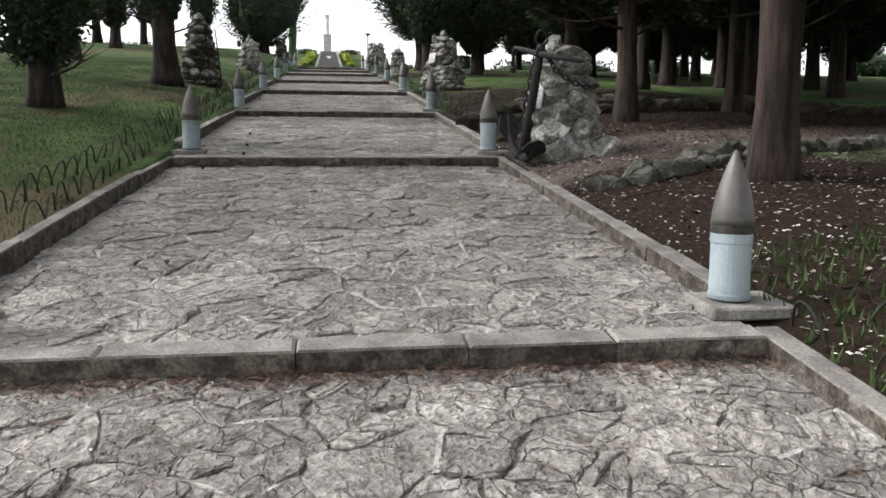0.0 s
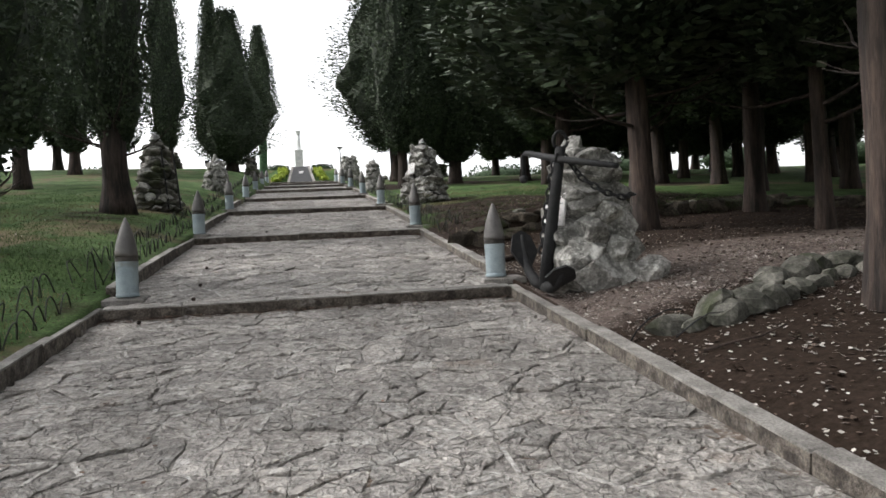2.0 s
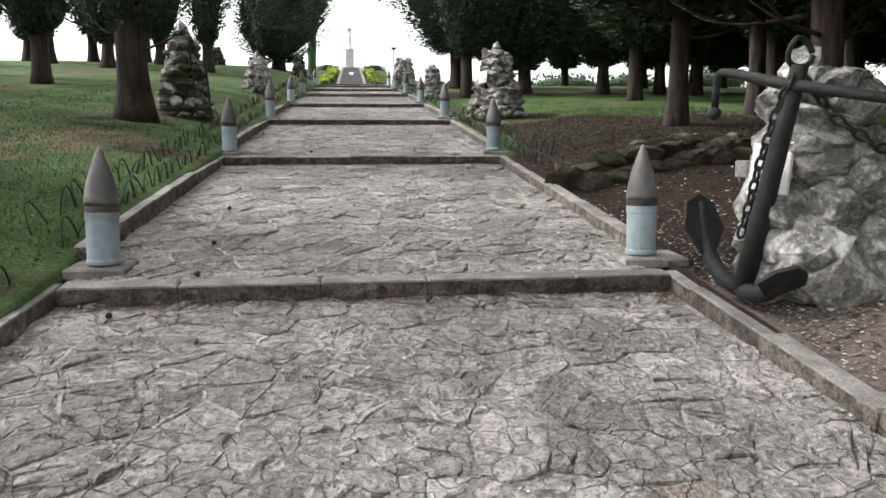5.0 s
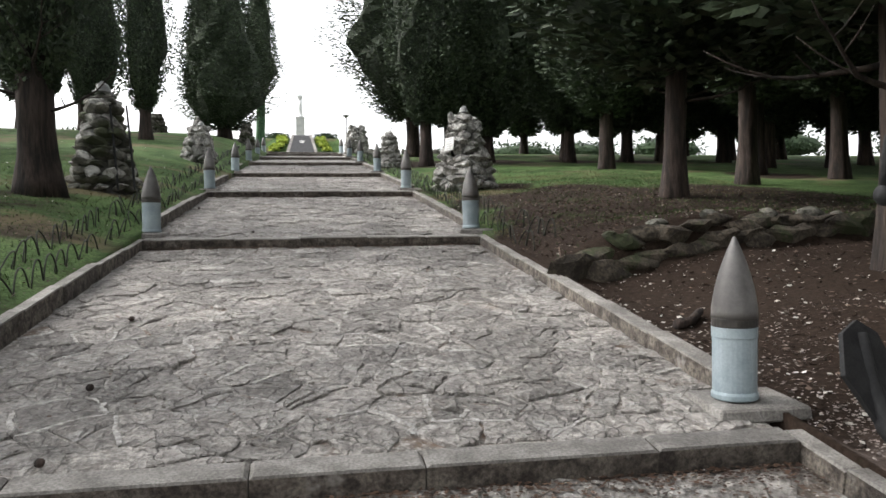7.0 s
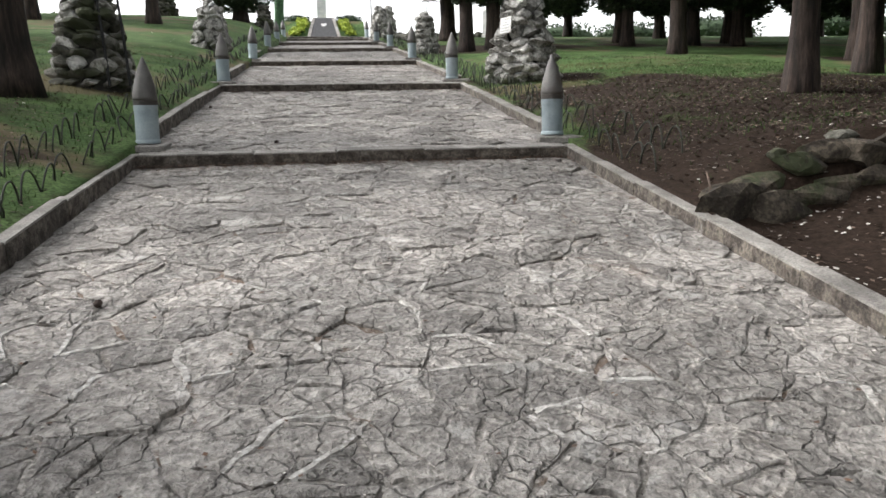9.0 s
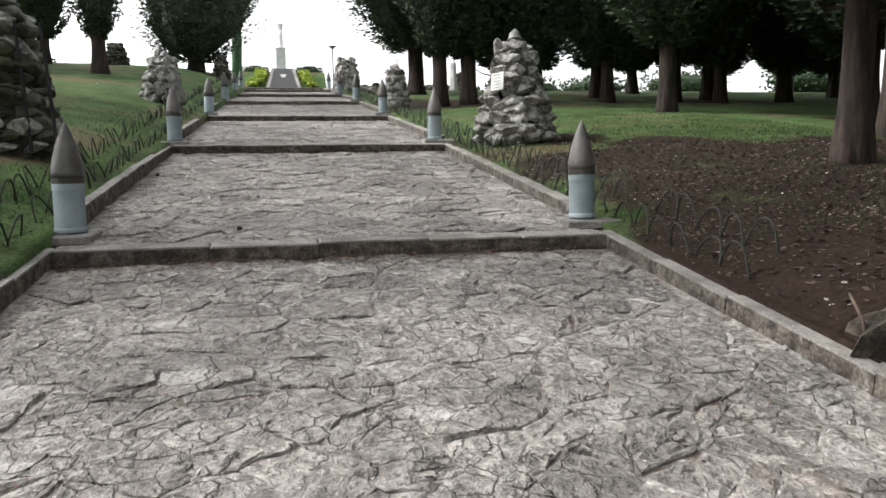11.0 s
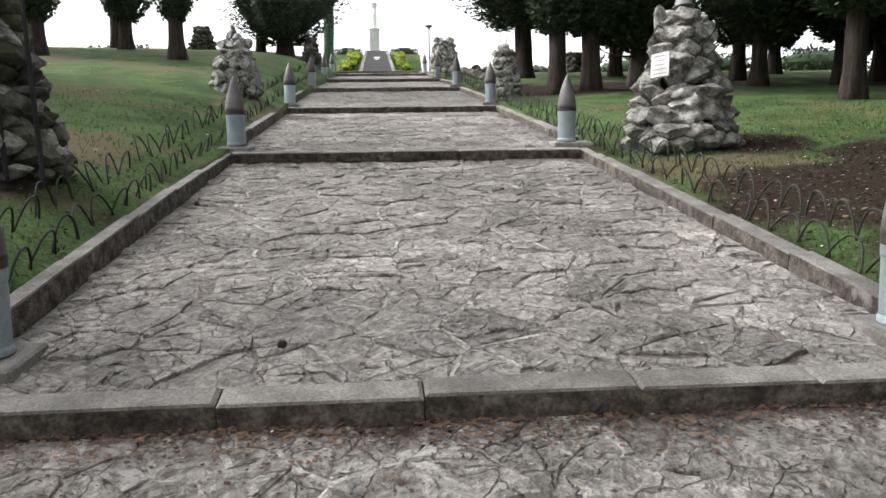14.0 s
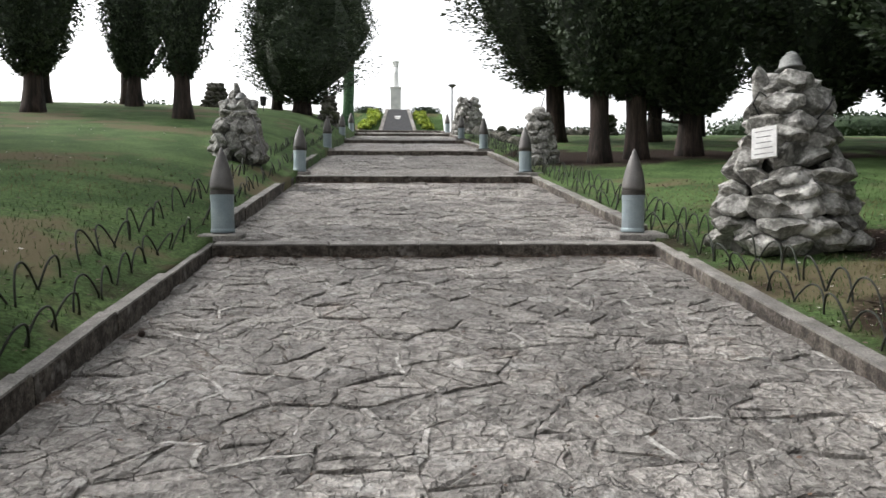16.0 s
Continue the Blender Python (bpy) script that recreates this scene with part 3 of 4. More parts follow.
# ---- anchor leaning on its cairn ----
def anchor():
    base = P(2.45, 9.72, 0.0)
    th = thing("anchor", base, "black painted iron ship anchor leaning against the stone cairn", "anchor")

    def rel(x, y, z):
        return P(x, y, z) - base

    crown, top = rel(2.44, 9.73, 0.08), rel(2.58, 9.61, 1.5)

    def add(name, pts, radii, seg=10, label=""):
        bm = bmesh.new()
        tube(bm, pts, radii, seg)
        return part(name, mesh_of(name, bm, M_IRON, soft=True), th, label)

    add("shank", [crown, crown.lerp(top, 0.35), crown.lerp(top, 0.7), top], [0.07, 0.064, 0.057, 0.052])
    add("stock", [rel(2.37, 10.22, 1.2), rel(2.37, 10.23, 1.32), rel(2.37, 10.22, 1.41), rel(2.38, 10.19, 1.44), rel(2.41, 10.1, 1.44), rel(2.52, 9.66, 1.39), rel(2.86, 8.85, 1.32)], [0.025, 0.025, 0.028, 0.03, 0.031, 0.038, 0.026])
    bm = bmesh.new()
    bmesh.ops.create_uvsphere(bm, u_segments=12, v_segments=8, radius=0.048, matrix=Matrix.Translation(rel(2.37, 10.22, 1.17)))
    part("ball", mesh_of("ball", bm, M_IRON, soft=True), th)
    left = [rel(2.44, 9.73, 0.08), rel(2.39, 9.9, 0.1), rel(2.36, 10.05, 0.2), rel(2.35, 10.18, 0.36), rel(2.35, 10.25, 0.56)]
    right = [rel(2.44, 9.73, 0.08), rel(2.46, 9.6, 0.08), rel(2.48, 9.5, 0.12), rel(2.5, 9.4, 0.21), rel(2.51, 9.33, 0.32)]
    for pts in (left, right):
        add("arm", pts, [0.065, 0.06, 0.052, 0.042, 0.02])
        a, b = pts[2], pts[4]
        d = (b - a).normalized()
        s = d.cross(rel(2.58, 9.61, 1.5) - a).normalized()
        nrm = d.cross(s)
        bm = bmesh.new()
        mid = a.lerp(b, 0.55)
        outline = [a - s * 0.03, mid - s * 0.165, b - s * 0.11, b + d * 0.06, b + s * 0.11, mid + s * 0.165, a + s * 0.03]
        f1 = [bm.verts.new(p + nrm * 0.012 + nrm * 0.02) for p in outline]
        f2 = [bm.verts.new(p - nrm * 0.012 + nrm * 0.02) for p in outline]
        bm.faces.new(f1)
        bm.faces.new(f2[::-1])
        for k in range(7):
            j = (k + 1) % 7
            bm.faces.new((f1[k], f2[k], f2[j], f1[j]))
        part("fluke", mesh_of("fluke", bm, M_IRON), th, "broad pointed iron fluke")
    ring = [top + Vector((0.075 * math.cos(a), 0.02 * math.sin(2 * a), 0.075 + 0.085 * math.sin(a))) for a in np.linspace(0, 6.0, 14)]
    add("shackle", ring, [0.018] * 14, 8)
    bm = bmesh.new()
    loop = [Vector((0.048 * math.cos(a), 0, 0.026 * math.sin(a))) for a in np.linspace(0, 2 * math.pi, 13)]
    tube(bm, loop, [0.011] * 13, 6)
    link = mesh_of("chain_link", bm, M_IRON, soft=True)
    path = [top + Vector((-0.06, 0.0, -0.1)), rel(2.5, 9.68, 1.2), rel(2.46, 9.74, 0.85), rel(2.42, 9.78, 0.45)]
    wrap = [top + Vector((0.05, 0, -0.1)), rel(2.72, 9.4, 1.2), rel(2.9, 9.28, 1.06), rel(3.1, 9.28, 1.0), rel(3.3, 9.45, 1.02)]
    for line in (path, wrap):
        dist = [0]
        for p, q in zip(line, line[1:]):
            dist.append(dist[-1] + (q - p).length)
        s, k = 0.0, 0
        while s < dist[-1]:
            i = max(j for j in range(len(dist)) if dist[j] <= s)
            i = min(i, len(line) - 2)
            u = (s - dist[i]) / (dist[i + 1] - dist[i])
            p, d = line[i].lerp(line[i + 1], u), (line[i + 1] - line[i]).normalized()
            m = Matrix.Translation(p) @ d.to_track_quat("X", "Z").to_matrix().to_4x4() @ pose(0, 0, 0, 90 * (k % 2) + 20)
            part("chain_link", link, th, "", m)
            s += 0.075
            k += 1


anchor()


# ---- trees ----
def crown_mesh(seed, h, r, sprays, low=0.16, size=0.17):
    rng = np.random.default_rng(seed)

    def radius(u, a):
        prof = np.where(u < low, np.clip(u / low, 0, 1) ** 0.7 * 0.8 + 0.2, 1 - 0.85 * (np.clip(u - low, 0, 1) / (1 - low)) ** 1.5)
        lump = 1 + 0.16 * np.sin(3 * a + seed + 9 * u) + 0.12 * np.sin(5 * a - 17 * u + seed * 2) + 0.08 * np.sin(9 * a + 31 * u)
        return r * prof * lump

    nu, na = 22, 16
    v, f = [], []
    for i in range(nu):
        u = i / (nu - 1)
        for k in range(na):
            a = 2 * np.pi * k / na
            rr = float(radius(np.array(u), a)) * 0.7
            v.append((rr * math.cos(a), rr * math.sin(a), u * h * 0.97 + 0.12))
    for i in range(nu - 1):
        for k in range(na):
            j = (k + 1) % na
            f.append((i * na + k, i * na + j, (i + 1) * na + j, (i + 1) * na + k))
    f.append(tuple(range(na))[::-1])
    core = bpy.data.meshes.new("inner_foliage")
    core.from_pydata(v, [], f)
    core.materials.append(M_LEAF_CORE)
    n = sprays
    u = rng.random(n) ** 1.35
    a = rng.random(n) * 2 * np.pi
    rad = radius(u, a) * rng.uniform(0.72, 1.05, n)
    c = np.stack([rad * np.cos(a), rad * np.sin(a), u * h + rng.normal(0, 0.05, n)], 1)
    out = np.stack([np.cos(a), np.sin(a), np.zeros(n)], 1)
    d = out * rng.uniform(0.1, 0.9, (n, 1)) + np.array([0, 0, 1]) * rng.uniform(-0.5, 1.1, (n, 1)) + rng.normal(0, 0.35, (n, 3))
    d /= np.linalg.norm(d, axis=1, keepdims=True)
    s = np.cross(d, rng.normal(0, 1, (n, 3)))
    s /= np.linalg.norm(s, axis=1, keepdims=True)
    ln = size * rng.uniform(0.6, 1.5, (n, 1))
    wd = ln * rng.uniform(0.18, 0.34, (n, 1))
    quad = np.stack([c, c + d * ln * 0.55 + s * wd, c + d * ln, c + d * ln * 0.45 - s * wd], 1).reshape(-1, 3)
    me = bpy.data.meshes.new("crown")
    idx = np.arange(n * 4).reshape(-1, 4)
    me.from_pydata(quad.tolist(), [], idx.tolist())
    me.materials.append(M_LEAF)
    return me, core


def trunk_mesh(r, h, seed, mat=None, lean=0.0):
    rnd = random.Random(seed)
    bm = bmesh.new()
    pts, radii = [], []
    for i in range(13):
        u = i / 12
        z = -0.2 + (h + 0.2) * u
        pts.append((lean * u * u * h + 0.04 * math.sin(3 * u + seed), 0.05 * math.sin(2.3 * u + seed * 2), z))
        flare = 0.38 * math.exp(-max(0, z) / 0.22)
        radii.append(r * (1 + flare) * (1 - 0.4 * u))
    tube(bm, pts, radii, 18, 0.22)
    return mesh_of("trunk", bm, mat or M_BARK, soft=True)


def bough_mesh(seed, length, r):
    rnd = random.Random(seed)
    bm = bmesh.new()
    p, pts, radii = Vector((0, 0, 0)), [], []
    rise = rnd.uniform(-0.1, 0.25)
    for i in range(9):
        u = i / 8
        pts.append(p.copy())
        radii.append(r * (1 - 0.85 * u))
        p += Vector((length / 8, rnd.uniform(-0.04, 0.04) * length, length / 8 * (rise + 0.9 * u * u)))
    tube(bm, pts, radii, 7, 0.15)
    for i in (3, 5, 6):
        q, tw = pts[i], []
        dirn = Vector((0.6, rnd.choice((-1, 1)) * 0.7, rnd.uniform(-0.1, 0.5)))
        for j in range(4):
            tw.append(q + dirn * length * 0.11 * j + Vector((0, 0, 0.01 * j * j)))
        tube(bm, tw, [radii[i] * 0.6, radii[i] * 0.45, radii[i] * 0.3, 0.003], 5)
    return mesh_of("branch", bm, M_BARK, soft=True)


CROWNS = [crown_mesh(s, 10.5, 1.0, 15000, 0.2, 0.095) for s in range(5)]
BROAD = [crown_mesh(20 + s, 9.0, 1.0, 16000, 0.15, 0.07) for s in range(3)]
TAPER = [crown_mesh(30, 10.5, 1.0, 24000, 0.22, 0.06)]
TRUNKS = [trunk_mesh(0.22, 4.2, s) for s in range(6)]
BOUGHS = [bough_mesh(s, 1.6, 0.035) for s in range(5)]


def tree(x, y, r, low, wide, tall, seed, pool=CROWNS, label="tall dark green cypress with bare reddish-brown trunk", boughs=0, bark=None, group="cypresses on the hillside", squash=1.0):
    rnd = random.Random(seed)
    th = thing("cypress_tree", Matrix.Translation(P(x, y, ground_z(x, y))) @ pose(0, 0, 0, 0, 0, rnd.uniform(0, 360)), label, "tree", group)
    k = r / 0.22
    part("trunk", bark or TRUNKS[seed % len(TRUNKS)], th, "", Matrix.Diagonal((k, k, max(1, (low + 2.5) / 4.2), 1)))
    crown, core = pool[seed % len(pool)]
    m = Matrix.Translation((0, 0, low)) @ Matrix.Diagonal((wide, wide * squash, tall / 10, 1))
    cr = part("crown", crown, th, "", m)
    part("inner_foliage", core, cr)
    for i in range(boughs):
        part("branch", BOUGHS[(seed + i) % len(BOUGHS)], th, "", pose(0, 0, low * rnd.uniform(0.6, 1.0), rnd.uniform(-12, 12), rnd.uniform(-18, 8), rnd.uniform(0, 360)))
    return th


# left of the avenue
tree(-4.6, 13.3, .25, 0.75, 1.2, 10, 1, label="bushy dark cypress with short trunk on the lawn", boughs=3)
tree(-3.98, 19.7, .30, 1.55, 0.95, 11, 2, label="dark cypress with thick pale brown trunk beside cairn", boughs=4)
tree(-5.75, 37.0, .22, 1.1, 0.95, 10, 3)
tree(-9.0, 43.5, .24, 1.0, 1.25, 10, 4)
tree(-10.7, 47.5, .2, 1.3, 0.75, 10, 0)
tree(-4.1, 48.3, .34, 0.45, 2.45, 10, 6, BROAD, "broad dense dark green cypress at the crest")
tree(-5.1, 48.8, .2, 0.9, 1.2, 9, 7)
tree(-2.75, 56.5, .3, 3.4, 1.3, 7, 5, label="ivy-clad green trunk under dark foliage", bark=trunk_mesh(0.22, 4.2, 9, M_BARK_IVY))
# those with y below 5 stay out of view, added for their shade
for i, (x, y) in enumerate([(-9.7, 37.5), (-12.3, 44), (-12.9, 40.5), (-14.6, 42.7), (-8.5, 27.5), (-11.5, 31), (-17, 38), (-16, 30), (-9.2, 20.5), (-12, 25), (-7.6, 9.5), (-11, 14), (-15, 20), (-8.5, 3), (-6.5, -3), (-13, 7)]):
    tree(x, y, .24, 1.0 + 0.3 * (i % 3), 1.25, 10 + (i % 3) * 0.6, 10 + i)
# right of the avenue
tree(4.5, 40, .3, 1.6, 3.2, 10, 90, TAPER, "broad dark cypress overhanging the top of the avenue")
tree(4.3, 7.0, .215, 2.9, 2.5, 9, 31, BROAD, "thick reddish-brown cypress trunk with dark high crown", 2)
tree(5.15, 13.3, .19, 2.3, 2.8, 10, 32, label="reddish-brown cypress trunk in the trodden side path", boughs=6)
tree(5.9, 19.05, .19, 2.0, 2.8, 10, 33, boughs=4)
tree(7.25, 11.9, .115, 2.3, 2.4, 10, 34, boughs=3)
# trees with y below 5 are unseen, added to shade the near ground
for i, (x, y, r, low, wide) in enumerate([
        (11.2, 25.3, .25, 1.9, 1.5), (12.2, 23.4, .2, 2.0, 1.5), (9.1, 33.3, .2, 1.2, 1.4), (11.2, 33.2, .22, 1.2, 1.4), (13.4, 35, .2, 1.3, 1.4), (12.5, 32.8, .2, 1.2, 1.3),
        (14.9, 33.1, .22, 1.3, 1.5), (3.85, 32.6, .22, 1.5, 1.1), (4.8, 33, .24, 1.4, 1.3), (6.15, 33.5, .26, 1.0, 1.4), (10.8, 19.0, .2, 2.0, 1.5), (12.9, 18.6, .2, 1.9, 1.5),
        (14.8, 22.5, .22, 1.8, 1.6), (16.3, 29, .22, 1.4, 1.6), (16.7, 35.8, .2, 1.1, 1.5), (10.0, 36.3, .2, 1.1, 1.4), (17.5, 25.5, .22, 1.6, 1.6), (19, 31, .22, 1.3, 1.7), (20, 37.5, .22, 1.0, 1.7),
        (22, 27, .24, 1.4, 1.8), (23.5, 33, .24, 1.1, 1.8), (19, 19.5, .22, 1.7, 1.7), (16, 15, .22, 1.9, 1.7), (11, 12, .22, 2.1, 1.6), (13.5, 8.5, .22, 2.1, 1.7), (8.5, 4.5, .24, 2.3, 1.7),
        (6.4, 0.5, .24, 2.4, 1.7), (5.0, -4.5, .24, 2.2, 1.7), (10.5, -1, .24, 2.2, 1.7), (21, 13, .22, 1.6, 1.8), (25, 21, .24, 1.4, 1.9), (28, 30, .24, 1.0, 2.0), (27, 38, .24, .9, 2.0), (7.6, 40, .22, 1.1, 1.5), (13.5, 41, .22, 1.0, 1.5), (22, 43, .22, .9, 1.7), (9.0, 22.0, .2, 2.1, 1.6), (8.6, 28.5, .22, 1.7, 1.5), (14, 29, .2, 1.5, 1.5), (18, 42, .2, .9, 1.6), (10.5, 44, .2, 1.0, 1.5), (17.5, 22, .2, 1.6, 1.6), (8.2, 15.0, .18, 2.4, 1.7), (9.5, 8.0, .22, 2.4, 1.8)]):
    tree(x, y, r, low * (0.95 if y > 28 else 1), wide * 1.25 if x > 7 else wide * 1.1, 10, 40 + i, boughs=1 if i % 3 == 0 else 0)


# ---- summit: bedded terrace with dark inscribed slab, column, hedges ----
SX = -0.25
bm = bmesh.new()
lowp = [(-2.5, 57.35, -0.55), (2.45, 57.35, -0.55), (2.45, 59.6, 0.42), (-2.5, 59.6, 0.42)]
vs = [bm.verts.new(P(x + SX, y, z)) for x, y, z in lowp]
vd = [bm.verts.new(P(x + SX, y, -1.6)) for x, y, z in lowp]
back = [bm.verts.new(P(x + SX, 64.5, z)) for x, z in ((2.45, -0.32), (-2.5, -0.32))]
backd = [bm.verts.new(P(x + SX, 64.5, -2.6)) for x in (2.45, -2.5)]
for f in ((vs[0], vs[1], vs[2], vs[3]), (vs[3], vs[2], back[0], back[1]), (vd[0], vd[1], vs[1], vs[0]), (vs[1], vd[1], vd[2], vs[2]), (vd[0], vs[0], vs[3], vd[3]), (vs[2], vd[2], backd[0], back[0]), (vd[3], vs[3], back[1], backd[1])):
    bm.faces.new(f)
tagged(new("terrace", mesh_of("terrace", bm, M_GROUND)), "raised grassy terrace at the top of the avenue", "terrace", kind="structure")
mon = thing("inscribed_slab", P(SX, 57.4, -0.45), "dark granite slab with pale inscription between white kerbs", "monument")
b0 = P(SX, 57.4, -0.45)
bm = bmesh.new()
q = [(-0.8, 57.35, -0.40), (0.8, 57.35, -0.40), (0.5, 59.6, 0.64), (-0.5, 59.6, 0.64)]
box(bm, [P(x + SX, y, z - 0.3) - b0 for x, y, z in q] + [P(x + SX, y, z) - b0 for x, y, z in q])
part("slab", mesh_of("slab", bm, M_GRANITE), mon)
for s in (-1, 1):
    bm = bmesh.new()
    q = [(s * 0.8, 57.33, -0.38), (s * 0.98, 57.33, -0.38), (s * 0.66, 59.6, 0.67), (s * 0.5, 59.6, 0.67)]
    if s < 0:
        q = [q[1], q[0], q[3], q[2]]
    box(bm, [P(x + SX, y, z - 0.34) - b0 for x, y, z in q] + [P(x + SX, y, z) - b0 for x, y, z in q])
    part("side_kerb", mesh_of("side_kerb", bm, M_KERB), mon, "white stone side kerb")
bm = bmesh.new()
for i, wd in enumerate((0.34, 0.24)):
    y = 58.75 - i * 0.18
    z = -0.40 + (y - 57.35) * 1.04 / 2.25 + 0.012
    q = [(-wd / 2, y, z), (wd / 2, y, z), (wd / 2, y + 0.09, z + 0.042), (-wd / 2, y + 0.09, z + 0.042)]
    box(bm, [P(x + SX, yy, zz - 0.01) - b0 for x, yy, zz in q] + [P(x + SX, yy, zz) - b0 for x, yy, zz in q])
part("lettering", mesh_of("lettering", bm, M_MARBLE), mon, "pale illegible lettering")

cb = P(SX - 0.1, 61.2, 0.2)
col = thing("memorial_column", cb, "pale stone memorial column on square pedestal with carved capital", "column")
bm = bmesh.new()
bmesh.ops.create_cube(bm, size=1, matrix=Matrix.Translation((0, 0, 0.73)) @ Matrix.Diagonal((0.6, 0.6, 1.7, 1)))
bmesh.ops.bevel(bm, geom=bm.edges[:], offset=0.02, segments=1, affect="EDGES")
part("pedestal", mesh_of("pedestal", bm, M_COLUMN), col)
bm = bmesh.new()
bmesh.ops.create_cube(bm, size=1, matrix=Matrix.Translation((0, 0, 1.6)) @ Matrix.Diagonal((0.66, 0.66, 0.08, 1)))
part("cornice", mesh_of("cornice", bm, M_COLUMN), col)
bm = bmesh.new()
lathe(bm, [(0.23, 1.62), (0.21, 1.68), (0.185, 1.75), (0.17, 2.3), (0.155, 2.78)], 20)
part("shaft", mesh_of("shaft", bm, M_COLUMN, soft=True), col)
bm = bmesh.new()
lathe(bm, [(0.155, 2.78), (0.19, 2.83), (0.17, 2.88), (0.2, 3.02), (0.21, 3.06), (0.19, 3.12), (0.05, 3.13)], 20)
part("capital", mesh_of("capital", bm, M_COLUMN), col)


def leaf_mass(name, n, size, dims, mat, seed):
    rng = np.random.default_rng(seed)
    p = rng.uniform(-1, 1, (n, 3))
    big = np.argmax(np.abs(p) ** 1.0, axis=1)
    p[np.arange(n), big] = np.sign(p[np.arange(n), big]) * rng.uniform(0.8, 1.05, n)
    p[:, 2] = np.abs(p[:, 2])
    c = p * np.array(dims)
    d = rng.normal(0, 1, (n, 3))
    d /= np.linalg.norm(d, axis=1, keepdims=True)
    s = np.cross(d, rng.normal(0, 1, (n, 3)))
    s /= np.linalg.norm(s, axis=1, keepdims=True)
    q = np.stack([c, c + d * size * 0.5 + s * size * 0.35, c + d * size, c + d * size * 0.5 - s * size * 0.35], 1).reshape(-1, 3)
    me = bpy.data.meshes.new(name)
    me.from_pydata(q.tolist(), [], np.arange(n * 4).reshape(-1, 4).tolist())
    me.materials.append(mat)
    return me


def bush(name, x, y, z, dims, mat, n, size, seed, label, category, group=""):
    th = thing(name, P(x, y, z), label, category, group)
    bm = bmesh.new()
    bmesh.ops.create_icosphere(bm, subdivisions=2, radius=1, matrix=Matrix.Translation((0, 0, dims[2] * 0.45)) @ Matrix.Diagonal((dims[0] * 0.95, dims[1] * 0.95, dims[2] * 0.5, 1)))
    part("inner_foliage", mesh_of("inner_foliage", bm, mat), th)
    part("foliage", leaf_mass("foliage", n, size, dims, mat, seed), th)


for x0, x1 in ((-2.45, -0.85), (0.75, 2.35)):
    bush("box_hedge", (x0 + x1) / 2 + SX, 60.2, 0.1, ((x1 - x0) / 2, 0.35, 0.62), M_HEDGE, 900, 0.1, 3, "clipped dark box hedge on the terrace", "hedge", "hedges on the terrace")
for i, (x, y, s) in enumerate([(-1.5, 58.3, .34), (-1.75, 57.9, .3), (-1.25, 58.9, .32), (-1.3, 59.4, .3), (1.25, 58.9, .3), (1.4, 58.4, .3), (1.2, 59.3, .28), (1.6, 57.9, .26)]):
    bush("yellow_shrub", x + SX, y, -0.55 + (y - 57.35) * 0.43, (s, s, s * 0.8), M_SHRUB, 260, 0.12, 9 + i, "low yellow-green clipped shrub in the bed", "shrub", "shrubs in the terrace beds")
for i, (x, y, w_, h_) in enumerate([(9, 62, 2.2, 1.0), (15, 60, 2.5, 1.3), (19, 58, 2.0, 1.1), (24, 56, 2.5, 1.4), (30, 52, 2.8, 1.5), (12, 66, 2, 1.3), (33, 44, 2.6, 1.4), (-15, 62, 2, 0.9), (35, 34, 2.6, 1.6)]):
    bush("wild_bush", x, y, ground_z(x, y), (w_, 1.2, h_), M_HEDGE, 700, 0.22, 30 + i, "wild dark green bush behind the hill crest", "bush", "bushes beyond the crest")

# lamp post, litter bin, stele
lamp = thing("street_lamp", P(2.5, 56, ground_z(2.5, 56)), "slim dark lamp post with flat round head", "lamp")
bm = bmesh.new()
lathe(bm, [(0.06, 0), (0.05, 0.3), (0.04, 0.35), (0.035, 2.35)], 10)
part("pole", mesh_of("pole", bm, M_IRON), lamp)
bm = bmesh.new()
lathe(bm, [(0.05, 2.35), (0.09, 2.42), (0.21, 2.48), (0.22, 2.52), (0.12, 2.56), (0.02, 2.57)], 16)
part("lamp_head", mesh_of("lamp_head", bm, M_STEEL), lamp)
binn = thing("litter_bin", P(-5.15, 45.5, ground_z(-5.15, 45.5)), "small dark litter bin on a thin post", "bin")
bm = bmesh.new()
lathe(bm, [(0.02, 0), (0.02, 0.3)], 8)
part("post", mesh_of("post", bm, M_IRON), binn)
bm = bmesh.new()
lathe(bm, [(0.1, 0.18), (0.13, 0.5), (0.11, 0.5), (0.09, 0.22)], 12)
part("bucket", mesh_of("bucket", bm, M_IRON), binn)
st = thing("stone_stele", P(7.1, 45.5, ground_z(7.1, 45.5)), "upright pale stone stele under the cypresses", "stele")
bm = bmesh.new()
lathe(bm, [(0.2, 0), (0.2, 0.1), (0.16, 0.12), (0.13, 1.2), (0.02, 1.3)], 4)
part("shaft", mesh_of("shaft", bm, M_COLUMN), st)


